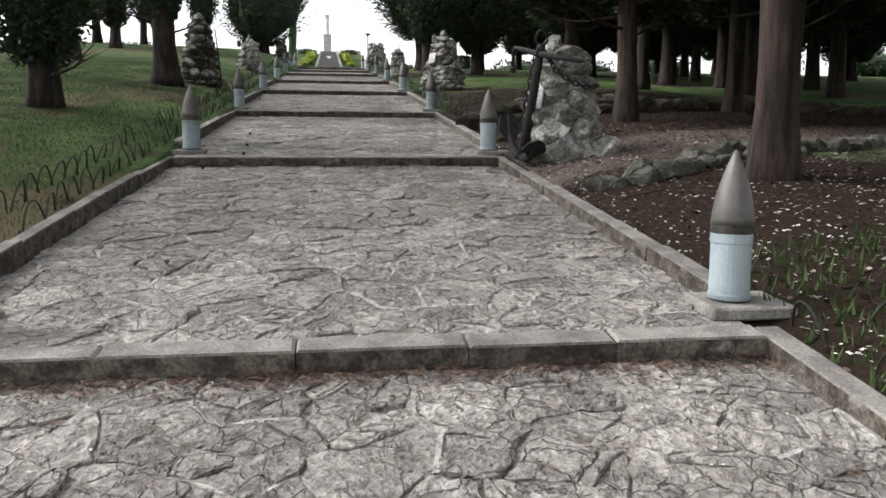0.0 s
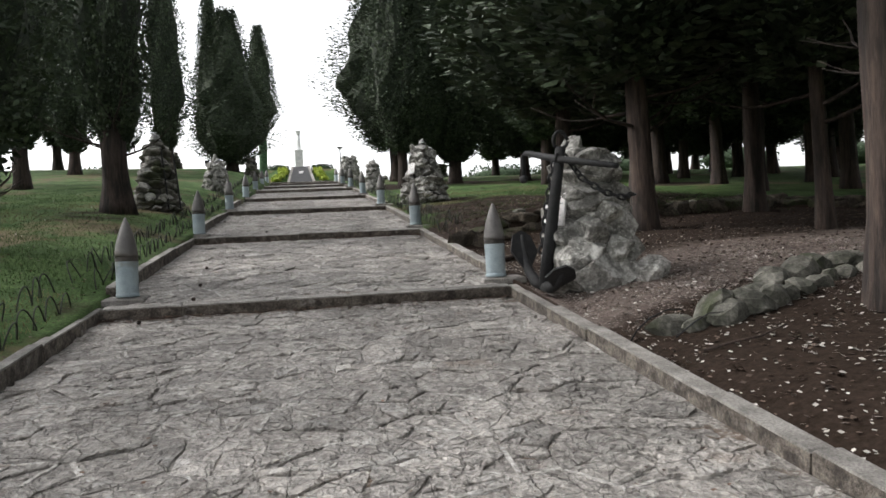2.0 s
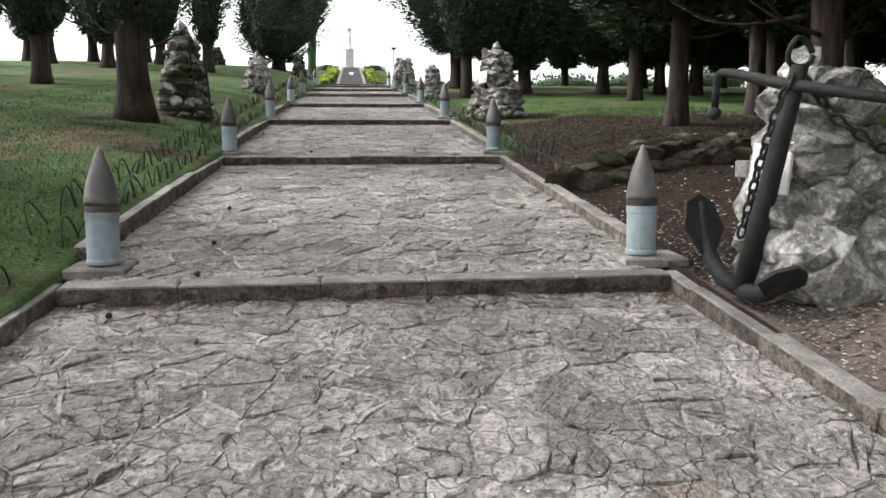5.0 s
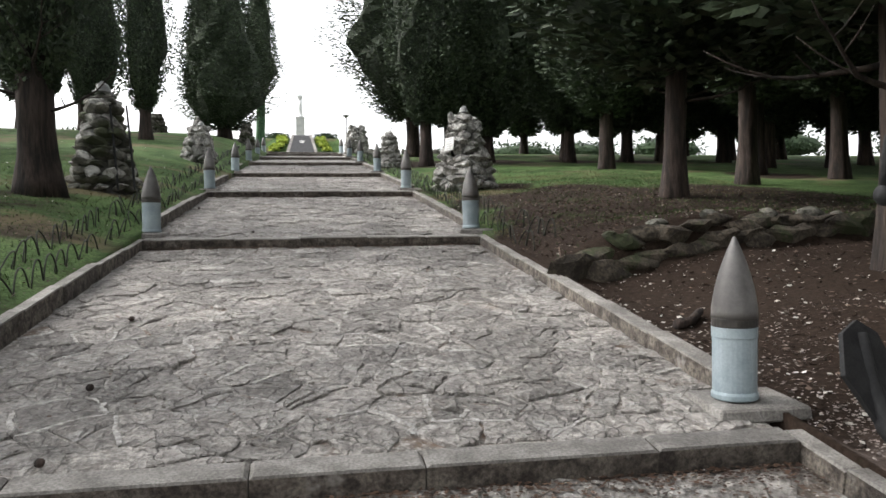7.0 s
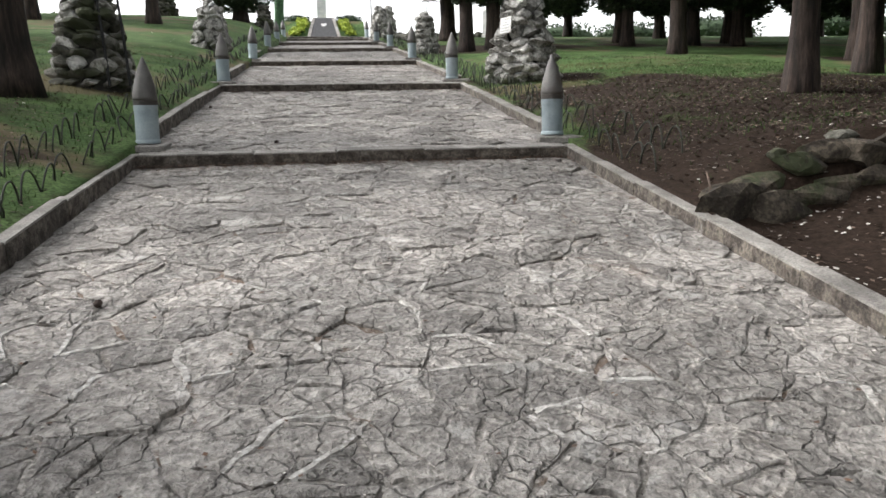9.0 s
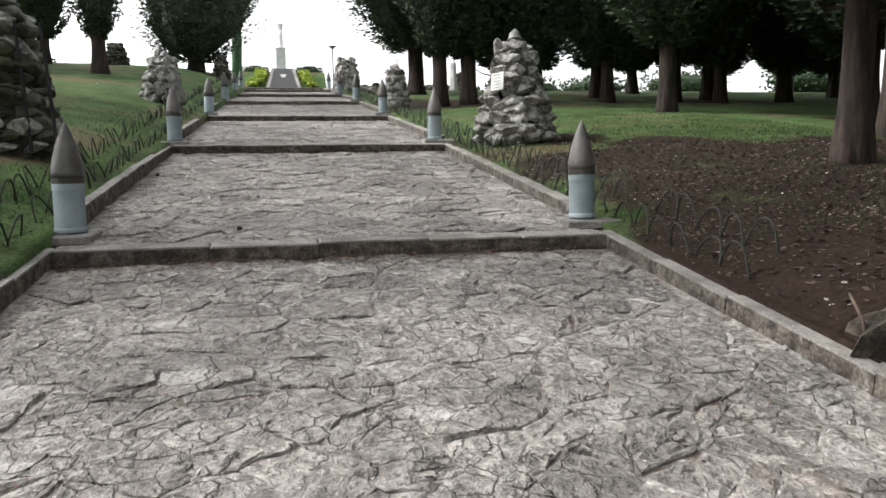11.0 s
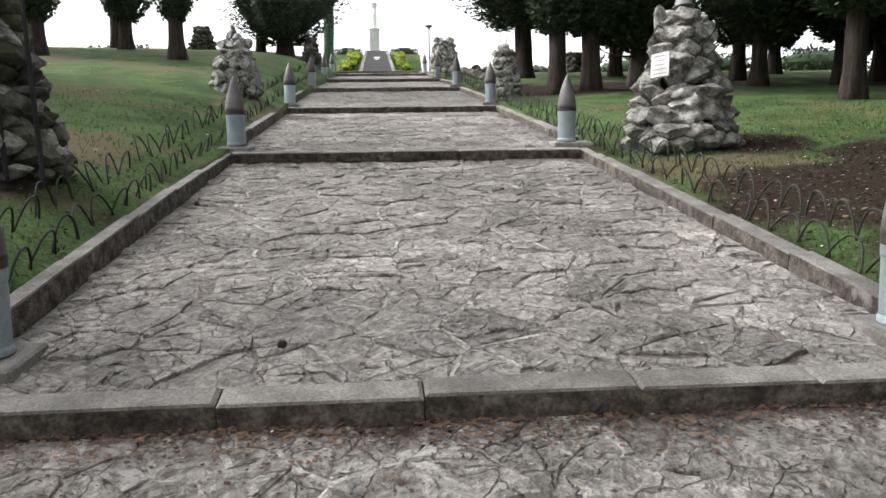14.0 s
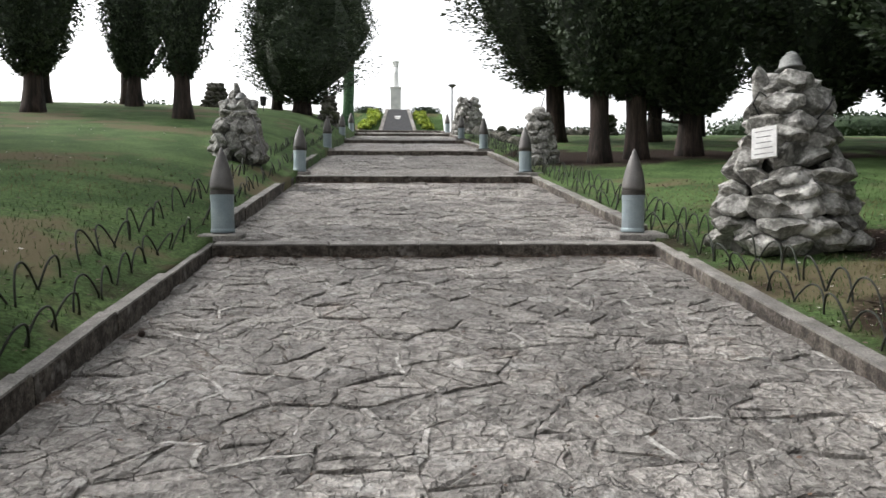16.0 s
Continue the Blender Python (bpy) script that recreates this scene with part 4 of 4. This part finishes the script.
# ---- stone borders of the side path ----
def border(name, line, seed, label, size, sink, rocks=None, shape=(1.0, 0.75, 0.7), step=1.05, skew=25):
    rnd = random.Random(seed)
    x0, y0 = line[0]
    base = P(x0, y0, ground_z(x0, y0))
    th = thing(name, base, label, "stone border", kind="structure")
    for (xa, ya), (xb, yb) in zip(line, line[1:]):
        ln = math.hypot(xb - xa, yb - ya)
        along = math.degrees(math.atan2(yb - ya, xb - xa))
        k = max(1, round(ln / (size * step)))
        for i in range(k):
            u = (i + 0.5 + rnd.uniform(-.15, .15)) / k
            x, y = xa + (xb - xa) * u + rnd.uniform(-.05, .05), ya + (yb - ya) * u + rnd.uniform(-.05, .05)
            s = size * rnd.uniform(0.45, 0.72)
            dims = [s * d * rnd.uniform(0.8, 1.15) for d in shape]
            m = Matrix.Translation(P(x, y, ground_z(x, y) + s * sink) - base) @ pose(0, 0, 0, rnd.uniform(-skew, skew) * 0.6, rnd.uniform(-skew, skew) * 0.6, along + rnd.uniform(-skew, skew)) @ Matrix.Diagonal((*dims, 1))
            part("stone", rnd.choice(rocks or ROCKS_MOSS), th, "", m)


BANK_LINE = [(2.55, 14.8)] + UPPER_EDGE[1:]
border("lower_border", [(2.66, 7.6), (3.0, 7.62), (3.6, 7.75)] + LOWER_EDGE[2:7], 3, "border of half-buried mossy limestone along the side path", 0.34, 0.2, ROCKS_MOSS, (1.0, 0.75, 0.62), 0.75)
border("lower_border_foot", [(2.7, 7.45), (3.6, 7.58), (4.4, 8.05), (5.6, 8.45)], 23, "smaller mossy stones at the foot of the border", 0.26, 0.1, ROCKS_MOSS, (1.0, 0.75, 0.6), 1.0)
border("upper_border", [(x, y - 0.06) for x, y in BANK_LINE], 4, "earthy bank crest with embedded mossy stones", 0.5, -0.12, ROCKS_BANK, (1.0, 0.5, 0.36), 0.55, 12)
border("bank_stones", [(x, y - 0.2) for x, y in BANK_LINE], 14, "dark earthy foot of the bank beside the side path", 0.5, 0.0, ROCKS_BANK, (1.0, 0.36, 0.5), 0.5, 10)
border("crest_stones", [(x, y + 0.02) for x, y in BANK_LINE[1:7]], 15, "scattered grey stones bedded on the bank", 0.24, 0.02, ROCKS_MOSS, (1.0, 0.8, 0.5), 2.2)
border("summit_wall", [(3.3, 36.5), (3.2, 40), (3.0, 44), (3.0, 49)], 5, "low heap wall of dark stones beside the avenue", 0.42, 0.3)
border("crest_wall", [(3.4, 47.5), (5.0, 48.5), (8.0, 48.0)], 6, "low dark stone wall at the crest", 0.42, 0.35)


# ---- fallen twigs and a bent wire beside the stone border ----
def twig(line, r, label, mat, name="fallen_twig", category="twig"):
    x0, y0 = line[0][:2]
    base = P(x0, y0, ground_z(x0, y0))
    pts = [P(x, y, ground_z(x, y) + up) - base for x, y, up in line]
    bm = bmesh.new()
    tube(bm, pts, [r * (1 - 0.6 * i / len(pts)) for i in range(len(pts))], 6, 0.2)
    ob = new(name, mesh_of(name, bm, mat, soft=True))
    ob.matrix_world = Matrix.Translation(base)
    tagged(ob, label, category)


twig([(2.5, 7.72, 0.0), (2.52, 7.66, 0.09), (2.6, 7.6, 0.17), (2.72, 7.55, 0.2), (2.82, 7.52, 0.17)], 0.008, "thin bent rusty wire arching over the stones", M_IRON, "bent_wire", "wire")
twig([(2.72, 7.4, 0.02), (2.84, 7.36, 0.1), (2.95, 7.34, 0.14), (3.06, 7.33, 0.12)], 0.007, "thin bent rusty wire against the border stones", M_IRON, "bent_wire", "wire")
twig([(2.72, 7.0, 0.02), (2.9, 6.92, 0.04), (3.1, 6.9, 0.03), (3.32, 6.95, 0.05)], 0.012, "dry brown twig lying on bare soil", M_BARK)
twig([(2.75, 12.7, 0.03), (2.9, 12.75, 0.05), (3.05, 12.9, 0.06)], 0.05, "short dark rotten branch lying on soil", M_BARK, "rotten_branch", "branch")
twig([(2.42, 14.62, 0.06), (2.5, 14.75, 0.1), (2.53, 14.9, 0.17)], 0.012, "pale bare root on the bank", M_LITTER, "bare_root", "root")


# ---- low hooped edging fence ----
def hoop_mesh(wd, ht, lean):
    """One arch of the wire edging; neighbours share their feet."""
    bm = bmesh.new()
    pts = [(lean * (1 - abs(u) ** 2.4), u * wd / 2, ht * (1 - abs(u) ** 2.4)) for u in np.linspace(-1, 1, 15)]
    pts = [(0, -wd / 2, -0.06)] + pts + [(0, wd / 2, -0.06)]
    tube(bm, pts, [0.008] * len(pts), 6)
    return mesh_of("hoop", bm, M_WIRE, soft=True)


HOOPS = [hoop_mesh(0.35, 0.19, 0.02), hoop_mesh(0.36, 0.21, -0.03), hoop_mesh(0.34, 0.18, 0.04)]


def fence(side, y0, y1, seed, rows=((0.1, 0.0, 0.9), (0.4, 0.14, 1.05))):
    rnd = random.Random(seed)
    edge = (XL - 0.16) if side < 0 else (XR + 0.16)
    base = P(edge + side * 0.15 + shift(y0), y0, ground_z(edge + side * 0.15, y0))
    th = thing("edging_fence", base, "low dark iron hoop edging along the kerb", "fence", "hoop fences beside the avenue")
    for off, ph, tall in rows:
        y = y0 + ph
        while y < y1:
            if rnd.random() > 0.04:
                x = edge + side * (off + rnd.uniform(-0.015, 0.015))
                p = P(x + shift(y), y, ground_z(x, y) + 0.015) - base
                part("hoop", HOOPS[rnd.randrange(3)], th, "", Matrix.Translation(p) @ pose(0, 0, 0, TILT + rnd.uniform(-4, 4), rnd.uniform(-12, 12), rnd.uniform(-7, 7)) @ Matrix.Diagonal((1, 1, tall * rnd.uniform(0.92, 1.1), 1)))
            y += 0.352


for k in range(1, 9):
    fence(-1, STEPS[k][0] - 5.9, STEPS[k][0] + 0.35, k)
fence(1, STEPS[0][0] + 1, 3.6, 21)
for k in range(4, 8):
    fence(1, STEPS[k][0] - 6.5 if k > 4 else 18.3, STEPS[k][0] + 0.3, 20 + k)
fence(1, 16.0, 17.9, 33)


# ---- loose litter, petals and grass ----
def scatter(name, n, seed, area, size, mat, label, category, flat=True, keep=None):
    rng = np.random.default_rng(seed)
    x0, x1, y0, y1 = area
    quads, k = [], 0
    while k < n:
        x, y = rng.uniform(x0, x1), rng.uniform(y0, y1)
        if keep and rng.random() > keep(x, y):
            k += 0.25
            continue
        k += 1
        p = P(x, y, ground_z(x, y) + 0.025 * noise.noise((x * 0.9, y * 0.9, 0)) + 0.012 * noise.noise((x * 3.1, y * 3.1, 4)) + 0.006)
        a = rng.uniform(0, 6.28)
        s = size * rng.uniform(0.5, 1.4)
        if flat:
            d = Vector((math.cos(a), math.sin(a), rng.uniform(-0.1, 0.5))) * s
            e = Vector((-math.sin(a), math.cos(a), rng.uniform(-0.2, 0.3))) * s * rng.uniform(0.35, 0.7)
            quads += [p, p + d * 0.5 + e, p + d, p + d * 0.5 - e]
        else:
            d = Vector((rng.uniform(-.5, .5), rng.uniform(-.5, .5), 1)) * s
            e = Vector((math.cos(a), math.sin(a), 0)) * s * 0.12
            quads += [p - e, p + e, p + d]
    me = bpy.data.meshes.new(name)
    q = 4 if flat else 3
    me.from_pydata(quads, [], np.arange(len(quads)).reshape(-1, q).tolist())
    me.materials.append(mat)
    tagged(new(name, me), label, category, kind="stuff")


def grassy(x, y):
    return (max(0.0, 1 - bare(x, y) * 1.15) ** 1.5 + 0.04) * (1 - smooth(12, 30, y))


scatter("grass_left", 95000, 1, (-9, -2.35, 1.5, 28), 0.034, M_BLADE, "short green lawn grass on the slope", "grass", False, grassy)
scatter("grass_right", 70000, 2, (2.5, 9, 15, 31), 0.034, M_BLADE, "short green lawn grass under trees", "grass", False, grassy)
scatter("weeds", 1300, 3, (2.48, 4.2, 1.5, 5.0), 0.09, M_BLADE, "coarse green weeds behind the kerb", "weeds", False)
scatter("leaf_litter", 14000, 4, (2.5, 10, -3, 20), 0.035, M_LITTER, "dry brown leaf litter on bare soil", "leaves", True, lambda x, y: bare(x, y))
scatter("fallen_petals", 7000, 5, (2.5, 7.5, -2, 15.5), 0.03, M_PETAL, "pale fallen petals on bare soil", "petals", True, lambda x, y: bare(x, y) * (1 - smooth(2.6, 7.0, x)) * (1 - 0.6 * smooth(8, 11, y)))
scatter("petal_drift", 36000, 15, (2.47, 8.5, 7.6, 12.6), 0.019, M_PINK, "pinkish grey petals and chips strewn on the side path", "petals", True, lambda x, y: (0.25 + 0.75 * smooth(7.6, 8.6, y) * (1 - smooth(10.0, 11.3, y))) * (1 - 0.75 * smooth(3.0, 4.6, x) * smooth(10, 11, y)) * (0.35 + 0.9 * max(0, noise.noise((x * 1.1, y * 1.1, 8)) + 0.35)))
scatter("lawn_flowers", 260, 6, (-8, -2.5, 3, 34), 0.03, M_PETAL, "small white flowers on the lawn", "flowers")
scatter("verge_litter", 15000, 8, (2.45, 8.5, 15.2, 29), 0.03, M_LITTER, "dry leaves in the thin verge grass", "leaves", True, lambda x, y: 0.25 + bare(x, y))
scatter("verge_petals", 700, 9, (2.5, 8, 16, 25), 0.022, M_PETAL, "pale petals in the thin verge grass", "petals")
scatter("left_litter", 10000, 7, (-6.5, -2.3, 2, 28), 0.028, M_LITTER, "dry leaf litter on the left verge", "leaves", True, lambda x, y: 0.1 + bare(x, y))


def debris(name, n, seed, mat, size, near, label, category):
    """Bits lying on the paving, most of them swept against the foot of each riser."""
    rng = np.random.default_rng(seed)
    quads = []
    for i in range(n):
        k = rng.integers(1, 6)
        yb = STEPS[k][0]
        y = yb - 0.01 - (rng.exponential(0.1) if rng.random() < near else rng.uniform(0.2, 6.4))
        x = rng.uniform(XL + 0.02, XR - 0.02)
        if rng.random() < 0.35 * (1 - near):
            x = rng.choice([XL + 0.02 + rng.exponential(0.12), XR - 0.02 - rng.exponential(0.2)])
        if not XL < x < XR:
            continue
        p = P(x, y, tread(y) + 0.014 + rng.uniform(0, 0.008))
        a, s = rng.uniform(0, 6.28), size * rng.uniform(0.5, 1.5)
        d = Vector((math.cos(a), math.sin(a), rng.uniform(-0.1, 0.3))) * s
        e = Vector((-math.sin(a), math.cos(a), rng.uniform(-0.1, 0.2))) * s * rng.uniform(0.25, 0.6)
        quads += [p, p + d * 0.5 + e, p + d, p + d * 0.5 - e]
    me = bpy.data.meshes.new(name)
    me.from_pydata(quads, [], np.arange(len(quads)).reshape(-1, 4).tolist())
    me.materials.append(mat)
    tagged(new(name, me), label, category, kind="stuff")


debris("swept_needles", 14000, 31, M_NEEDLE, 0.022, 0.9, "reddish-brown needle litter against the step risers", "leaves")
debris("paving_chips", 2600, 32, M_PETAL, 0.014, 0.15, "pale stone chips and petals on paving", "chips")
debris("paving_leaves", 1200, 33, M_LITTER, 0.02, 0.3, "small dry leaves on the paving", "leaves")

bm = bmesh.new()
bmesh.ops.create_icosphere(bm, subdivisions=2, radius=1)
for v in bm.verts:
    v.co *= 1 + 0.12 * noise.cell(v.co * 3.1)
CONE = mesh_of("cypress_cone", bm, M_BARK)
for x, y in CONES:
    co = new("cypress_cone", CONE)
    co.matrix_world = Matrix.Translation(P(x, y, tread(y) + 0.03)) @ Matrix.Diagonal((0.024, 0.021, 0.021, 1))
    tagged(co, "small dark cypress cone lying on the paving", "cone", "cones on the paving")


# ---- steps, side kerbs and paving, piece by piece ----
def jit(rnd, a):
    return rnd.uniform(-a, a)


for k, (y, z) in enumerate(STEPS):
    rnd = random.Random(100 + k)
    step = thing("step_%d" % k, P(shift(y), y, z), "worn concrete step edge with stained, shade-darkened riser", "step", kind="structure")
    base = Matrix.Translation(-P(shift(y), y, z))
    x = XL
    while x < XR - 0.01:
        x2 = min(XR, x + rnd.uniform(0.75, 1.15))
        if XR - x2 < 0.35:
            x2 = XR
        dz, dy = jit(rnd, 0.006), jit(rnd, 0.008)
        c = [(x + 0.003 + shift(y), y + dy, z + dz), (x2 - 0.003 + shift(y), y + dy + jit(rnd, .006), z + dz), (x2 - 0.003 + shift(y), y + 0.165, z + dz), (x + 0.003 + shift(y), y + 0.165, z + dz)]
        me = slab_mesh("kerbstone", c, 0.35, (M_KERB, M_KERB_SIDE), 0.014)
        me.transform(base)
        part("kerbstone", me, step)
        x = x2

for s in (-1, 1):
    xi = XL if s < 0 else XR
    kerb = thing("kerb_left" if s < 0 else "kerb_right", P(xi, 0, 0), "worn concrete side kerb along the paved avenue", "kerb", kind="structure")
    base = Matrix.Translation(-P(xi, 0, 0))
    rnd = random.Random(7 + s)
    for (ya, za), (yb, zb) in zip(STEPS, STEPS[1:]):
        y, yb = ya + 0.7, yb + 0.165
        while y < yb - 0.02:
            y2 = min(yb, y + rnd.uniform(0.9, 1.3))
            if yb - y2 < 0.4:
                y2 = yb
            za2, zb2 = tread(y + 0.001) + 0.105, tread(min(y2, yb - 0.17) - 0.001) + 0.117
            if s < 0:
                za2, zb2 = za2 + 0.05 * min(1, (yb - y) / 2.5), zb2 + 0.05 * min(1, (yb - y2) / 2.5)
            xa, xb = (xi - 0.105, xi - 0.002) if s < 0 else (xi + 0.002, xi + 0.14)
            j = jit(rnd, 0.008)
            c = [(xa + j + shift(y), y + 0.003, za2), (xb + j + shift(y), y + 0.003, za2), (xb + j + shift(y2), y2 - 0.003, zb2), (xa + j + shift(y2), y2 - 0.003, zb2)]
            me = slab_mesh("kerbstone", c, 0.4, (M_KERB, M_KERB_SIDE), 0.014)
            me.transform(base)
            part("kerbstone", me, kerb)
            y = y2


def clip(poly, nx, ny, d):
    out = []
    for i in range(len(poly)):
        a, b = poly[i], poly[(i + 1) % len(poly)]
        da, db = a[0] * nx + a[1] * ny - d, b[0] * nx + b[1] * ny - d
        if da <= 0:
            out.append(a)
        if da * db < 0:
            t = da / (da - db)
            out.append((a[0] + (b[0] - a[0]) * t, a[1] + (b[1] - a[1]) * t))
    return out


def spread(poly):
    return sum(a[0] * b[1] - a[1] * b[0] for a, b in zip(poly, poly[1:] + poly[:1])) / 2


def shard(bm, rnd, poly, ya, yb, b0, lift, tx, ty, mid, far):
    """One flake of a split paving stone: broken rim, uneven top."""
    pts = []
    for a, b in zip(poly, poly[1:] + poly[:1]):
        pts.append(a)
        ln = math.hypot(a[0] - b[0], a[1] - b[1])
        k = 0 if far or ln < 0.07 else 1 if ln < 0.15 else 2
        for i in range(1, k + 1):
            u, w = i / (k + 1), 0.12 * min(ln, 0.2)
            pts.append((a[0] + (b[0] - a[0]) * u + jit(rnd, w), a[1] + (b[1] - a[1]) * u + jit(rnd, w)))
    mx, my = sum(p[0] for p in pts) / len(pts), sum(p[1] for p in pts) / len(pts)

    def top(x, y, inset, dz):
        x, y = x + (mx - x) * inset, y + (my - y) * inset
        return P(x + shift(y), y, tread(min(max(y, ya), yb - 0.002)) + lift + dz + tx * (x - mid[0]) + ty * (y - mid[1])) - b0

    n = len(pts)
    low = [bm.verts.new(top(x, y, 0, -0.04)) for x, y in pts]
    rim = [bm.verts.new(top(x, y, 0.02, -0.003 + jit(rnd, .005))) for x, y in pts]
    hi = [bm.verts.new(top(x, y, rnd.uniform(0.12, 0.38), 0.003 + jit(rnd, .006))) for x, y in pts]
    for q in range(n):
        w2 = (q + 1) % n
        bm.faces.new((low[q], low[w2], rim[w2], rim[q]))
        bm.faces.new((rim[q], rim[w2], hi[w2], hi[q]))
    c = bm.verts.new(top(mx, my, 0, jit(rnd, .011)))
    for q in range(n):
        bm.faces.new((hi[q], hi[(q + 1) % n], c))


def bead(bm, rnd, a, b, ya, yb, b0):
    """A worn ridge of mortar along one joint."""
    a, b = Vector(a), Vector(b)
    if (b - a).length < 0.07:
        return
    side = Vector((a.y - b.y, b.x - a.x)).normalized()
    w, h = rnd.uniform(0.013, 0.024), rnd.uniform(0.005, 0.01)
    rows = []
    for i in range(5):
        u = i / 4
        p = a.lerp(b, u) - side * 0.006 + side * jit(rnd, 0.014)
        taper = 0.3 if i in (0, 4) else rnd.uniform(0.75, 1.2)
        row = []
        for o, z in ((-w, -0.016), (-w * 0.6, h * taper), (w * 0.6, h * taper * 0.9), (w, -0.016)):
            q = p + side * o
            y = min(max(q.y, ya), yb - 0.002)
            row.append(bm.verts.new(P(q.x + shift(y), y, tread(y) + z) - b0))
        rows.append(row)
    for r0, r1 in zip(rows, rows[1:]):
        for q in range(3):
            bm.faces.new((r0[q], r0[q + 1], r1[q + 1], r1[q]))


def paving(k):
    rnd = random.Random(500 + k)
    (ya, za), (yb, zb) = STEPS[k], STEPS[k + 1]
    ya += 0.165
    pav = thing("pavement_%d" % k, P(shift(ya), ya, tread(ya)), "rough crazy paving of grey limestone in pale mortar", "paving", kind="structure")
    b0 = P(shift(ya), ya, tread(ya))
    bm = bmesh.new()
    c = [(XL + shift(ya), ya, tread(ya) - 0.009), (XR + shift(ya), ya, tread(ya) - 0.009), (XR + shift(yb), yb, tread(yb - 0.001) - 0.009), (XL + shift(yb), yb, tread(yb - 0.001) - 0.009)]
    box(bm, [P(x, y, z - 0.3) - b0 for x, y, z in c] + [P(x, y, z) - b0 for x, y, z in c])
    part("mortar_bed", mesh_of("mortar_bed", bm, M_MORTAR), pav, "pale cracked mortar bed")
    cell = 0.31
    nx, ny = round((XR - XL) / cell), round((yb - ya) / cell)
    seeds = {}
    for i in range(-1, nx + 1):
        for j in range(-1, ny + 1):
            seeds[i, j] = (XL + (i + 0.5 + rnd.uniform(-.62, .62)) * (XR - XL) / nx, ya + (j + 0.5 + rnd.uniform(-.62, .62)) * (yb - ya) / ny)
    far = k > 4
    joined, beads = bmesh.new(), bmesh.new()
    for i in range(nx):
        for j in range(ny):
            cx, cy = seeds[i, j]
            poly = [(XL + 0.005, ya + 0.002), (XR - 0.005, ya + 0.002), (XR - 0.005, yb - 0.005), (XL + 0.005, yb - 0.005)]
            gap = rnd.uniform(0.005, 0.013) if rnd.random() < 0.45 else rnd.uniform(0.001, 0.005)
            for di in range(-2, 3):
                for dj in range(-2, 3):
                    if (di or dj) and (i + di, j + dj) in seeds:
                        ox, oy = seeds[i + di, j + dj]
                        dx, dy = ox - cx, oy - cy
                        ln = math.hypot(dx, dy)
                        if ln > 1e-6 and len(poly) > 2:
                            poly = clip(poly, dx / ln, dy / ln, (cx * dx + cy * dy) / ln + ln / 2 - gap)
            if len(poly) < 3:
                continue
            lift, tx, ty = rnd.uniform(-0.004, 0.012), jit(rnd, .03), rnd.uniform(-.02, .04)
            shards = [poly]
            for _ in range(0 if far else rnd.choice((0, 1, 1, 2))):
                big = max(shards, key=spread)
                a = rnd.uniform(-1.3, 1.3) + math.pi / 2
                mx, my = sum(p[0] for p in big) / len(big), sum(p[1] for p in big) / len(big)
                nx_, ny_ = math.cos(a), math.sin(a)
                d = mx * nx_ + my * ny_ + jit(rnd, 0.04)
                cut = [q for q in (clip(big, nx_, ny_, d - 0.001), clip(big, -nx_, -ny_, -d - 0.001)) if len(q) > 2]
                shards = [q for q in shards if q is not big] + cut
            bm = joined if far else bmesh.new()
            for piece in shards:
                shard(bm, rnd, piece, ya, yb, b0, lift + (jit(rnd, .006) if len(shards) > 1 else 0), tx, ty, (cx, cy), far)
            if not far:
                part("paving_stone", mesh_of("paving_stone", bm, M_PAVE), pav)
            if not far and rnd.random() < 0.6:
                for a, b in zip(poly, poly[1:] + poly[:1]):
                    if noise.noise(((a[0] + b[0]) * 0.35, (a[1] + b[1]) * 0.35, k * 3.7)) > -0.05 and rnd.random() < 0.3:
                        bead(beads, rnd, a, b, ya, yb, b0)
    if not far:
        ob = part("raised_pointing", mesh_of("raised_pointing", beads, M_BEAD), pav, "raised pale mortar pointing")
        tagged(ob, kind="stuff")
    else:
        beads.free()
    if far:
        ob = part("paving_stones", mesh_of("paving_stones", joined, M_PAVE), pav)
        tagged(ob, kind="stuff")
    else:
        joined.free()


for k in range(len(STEPS) - 1):
    paving(k)
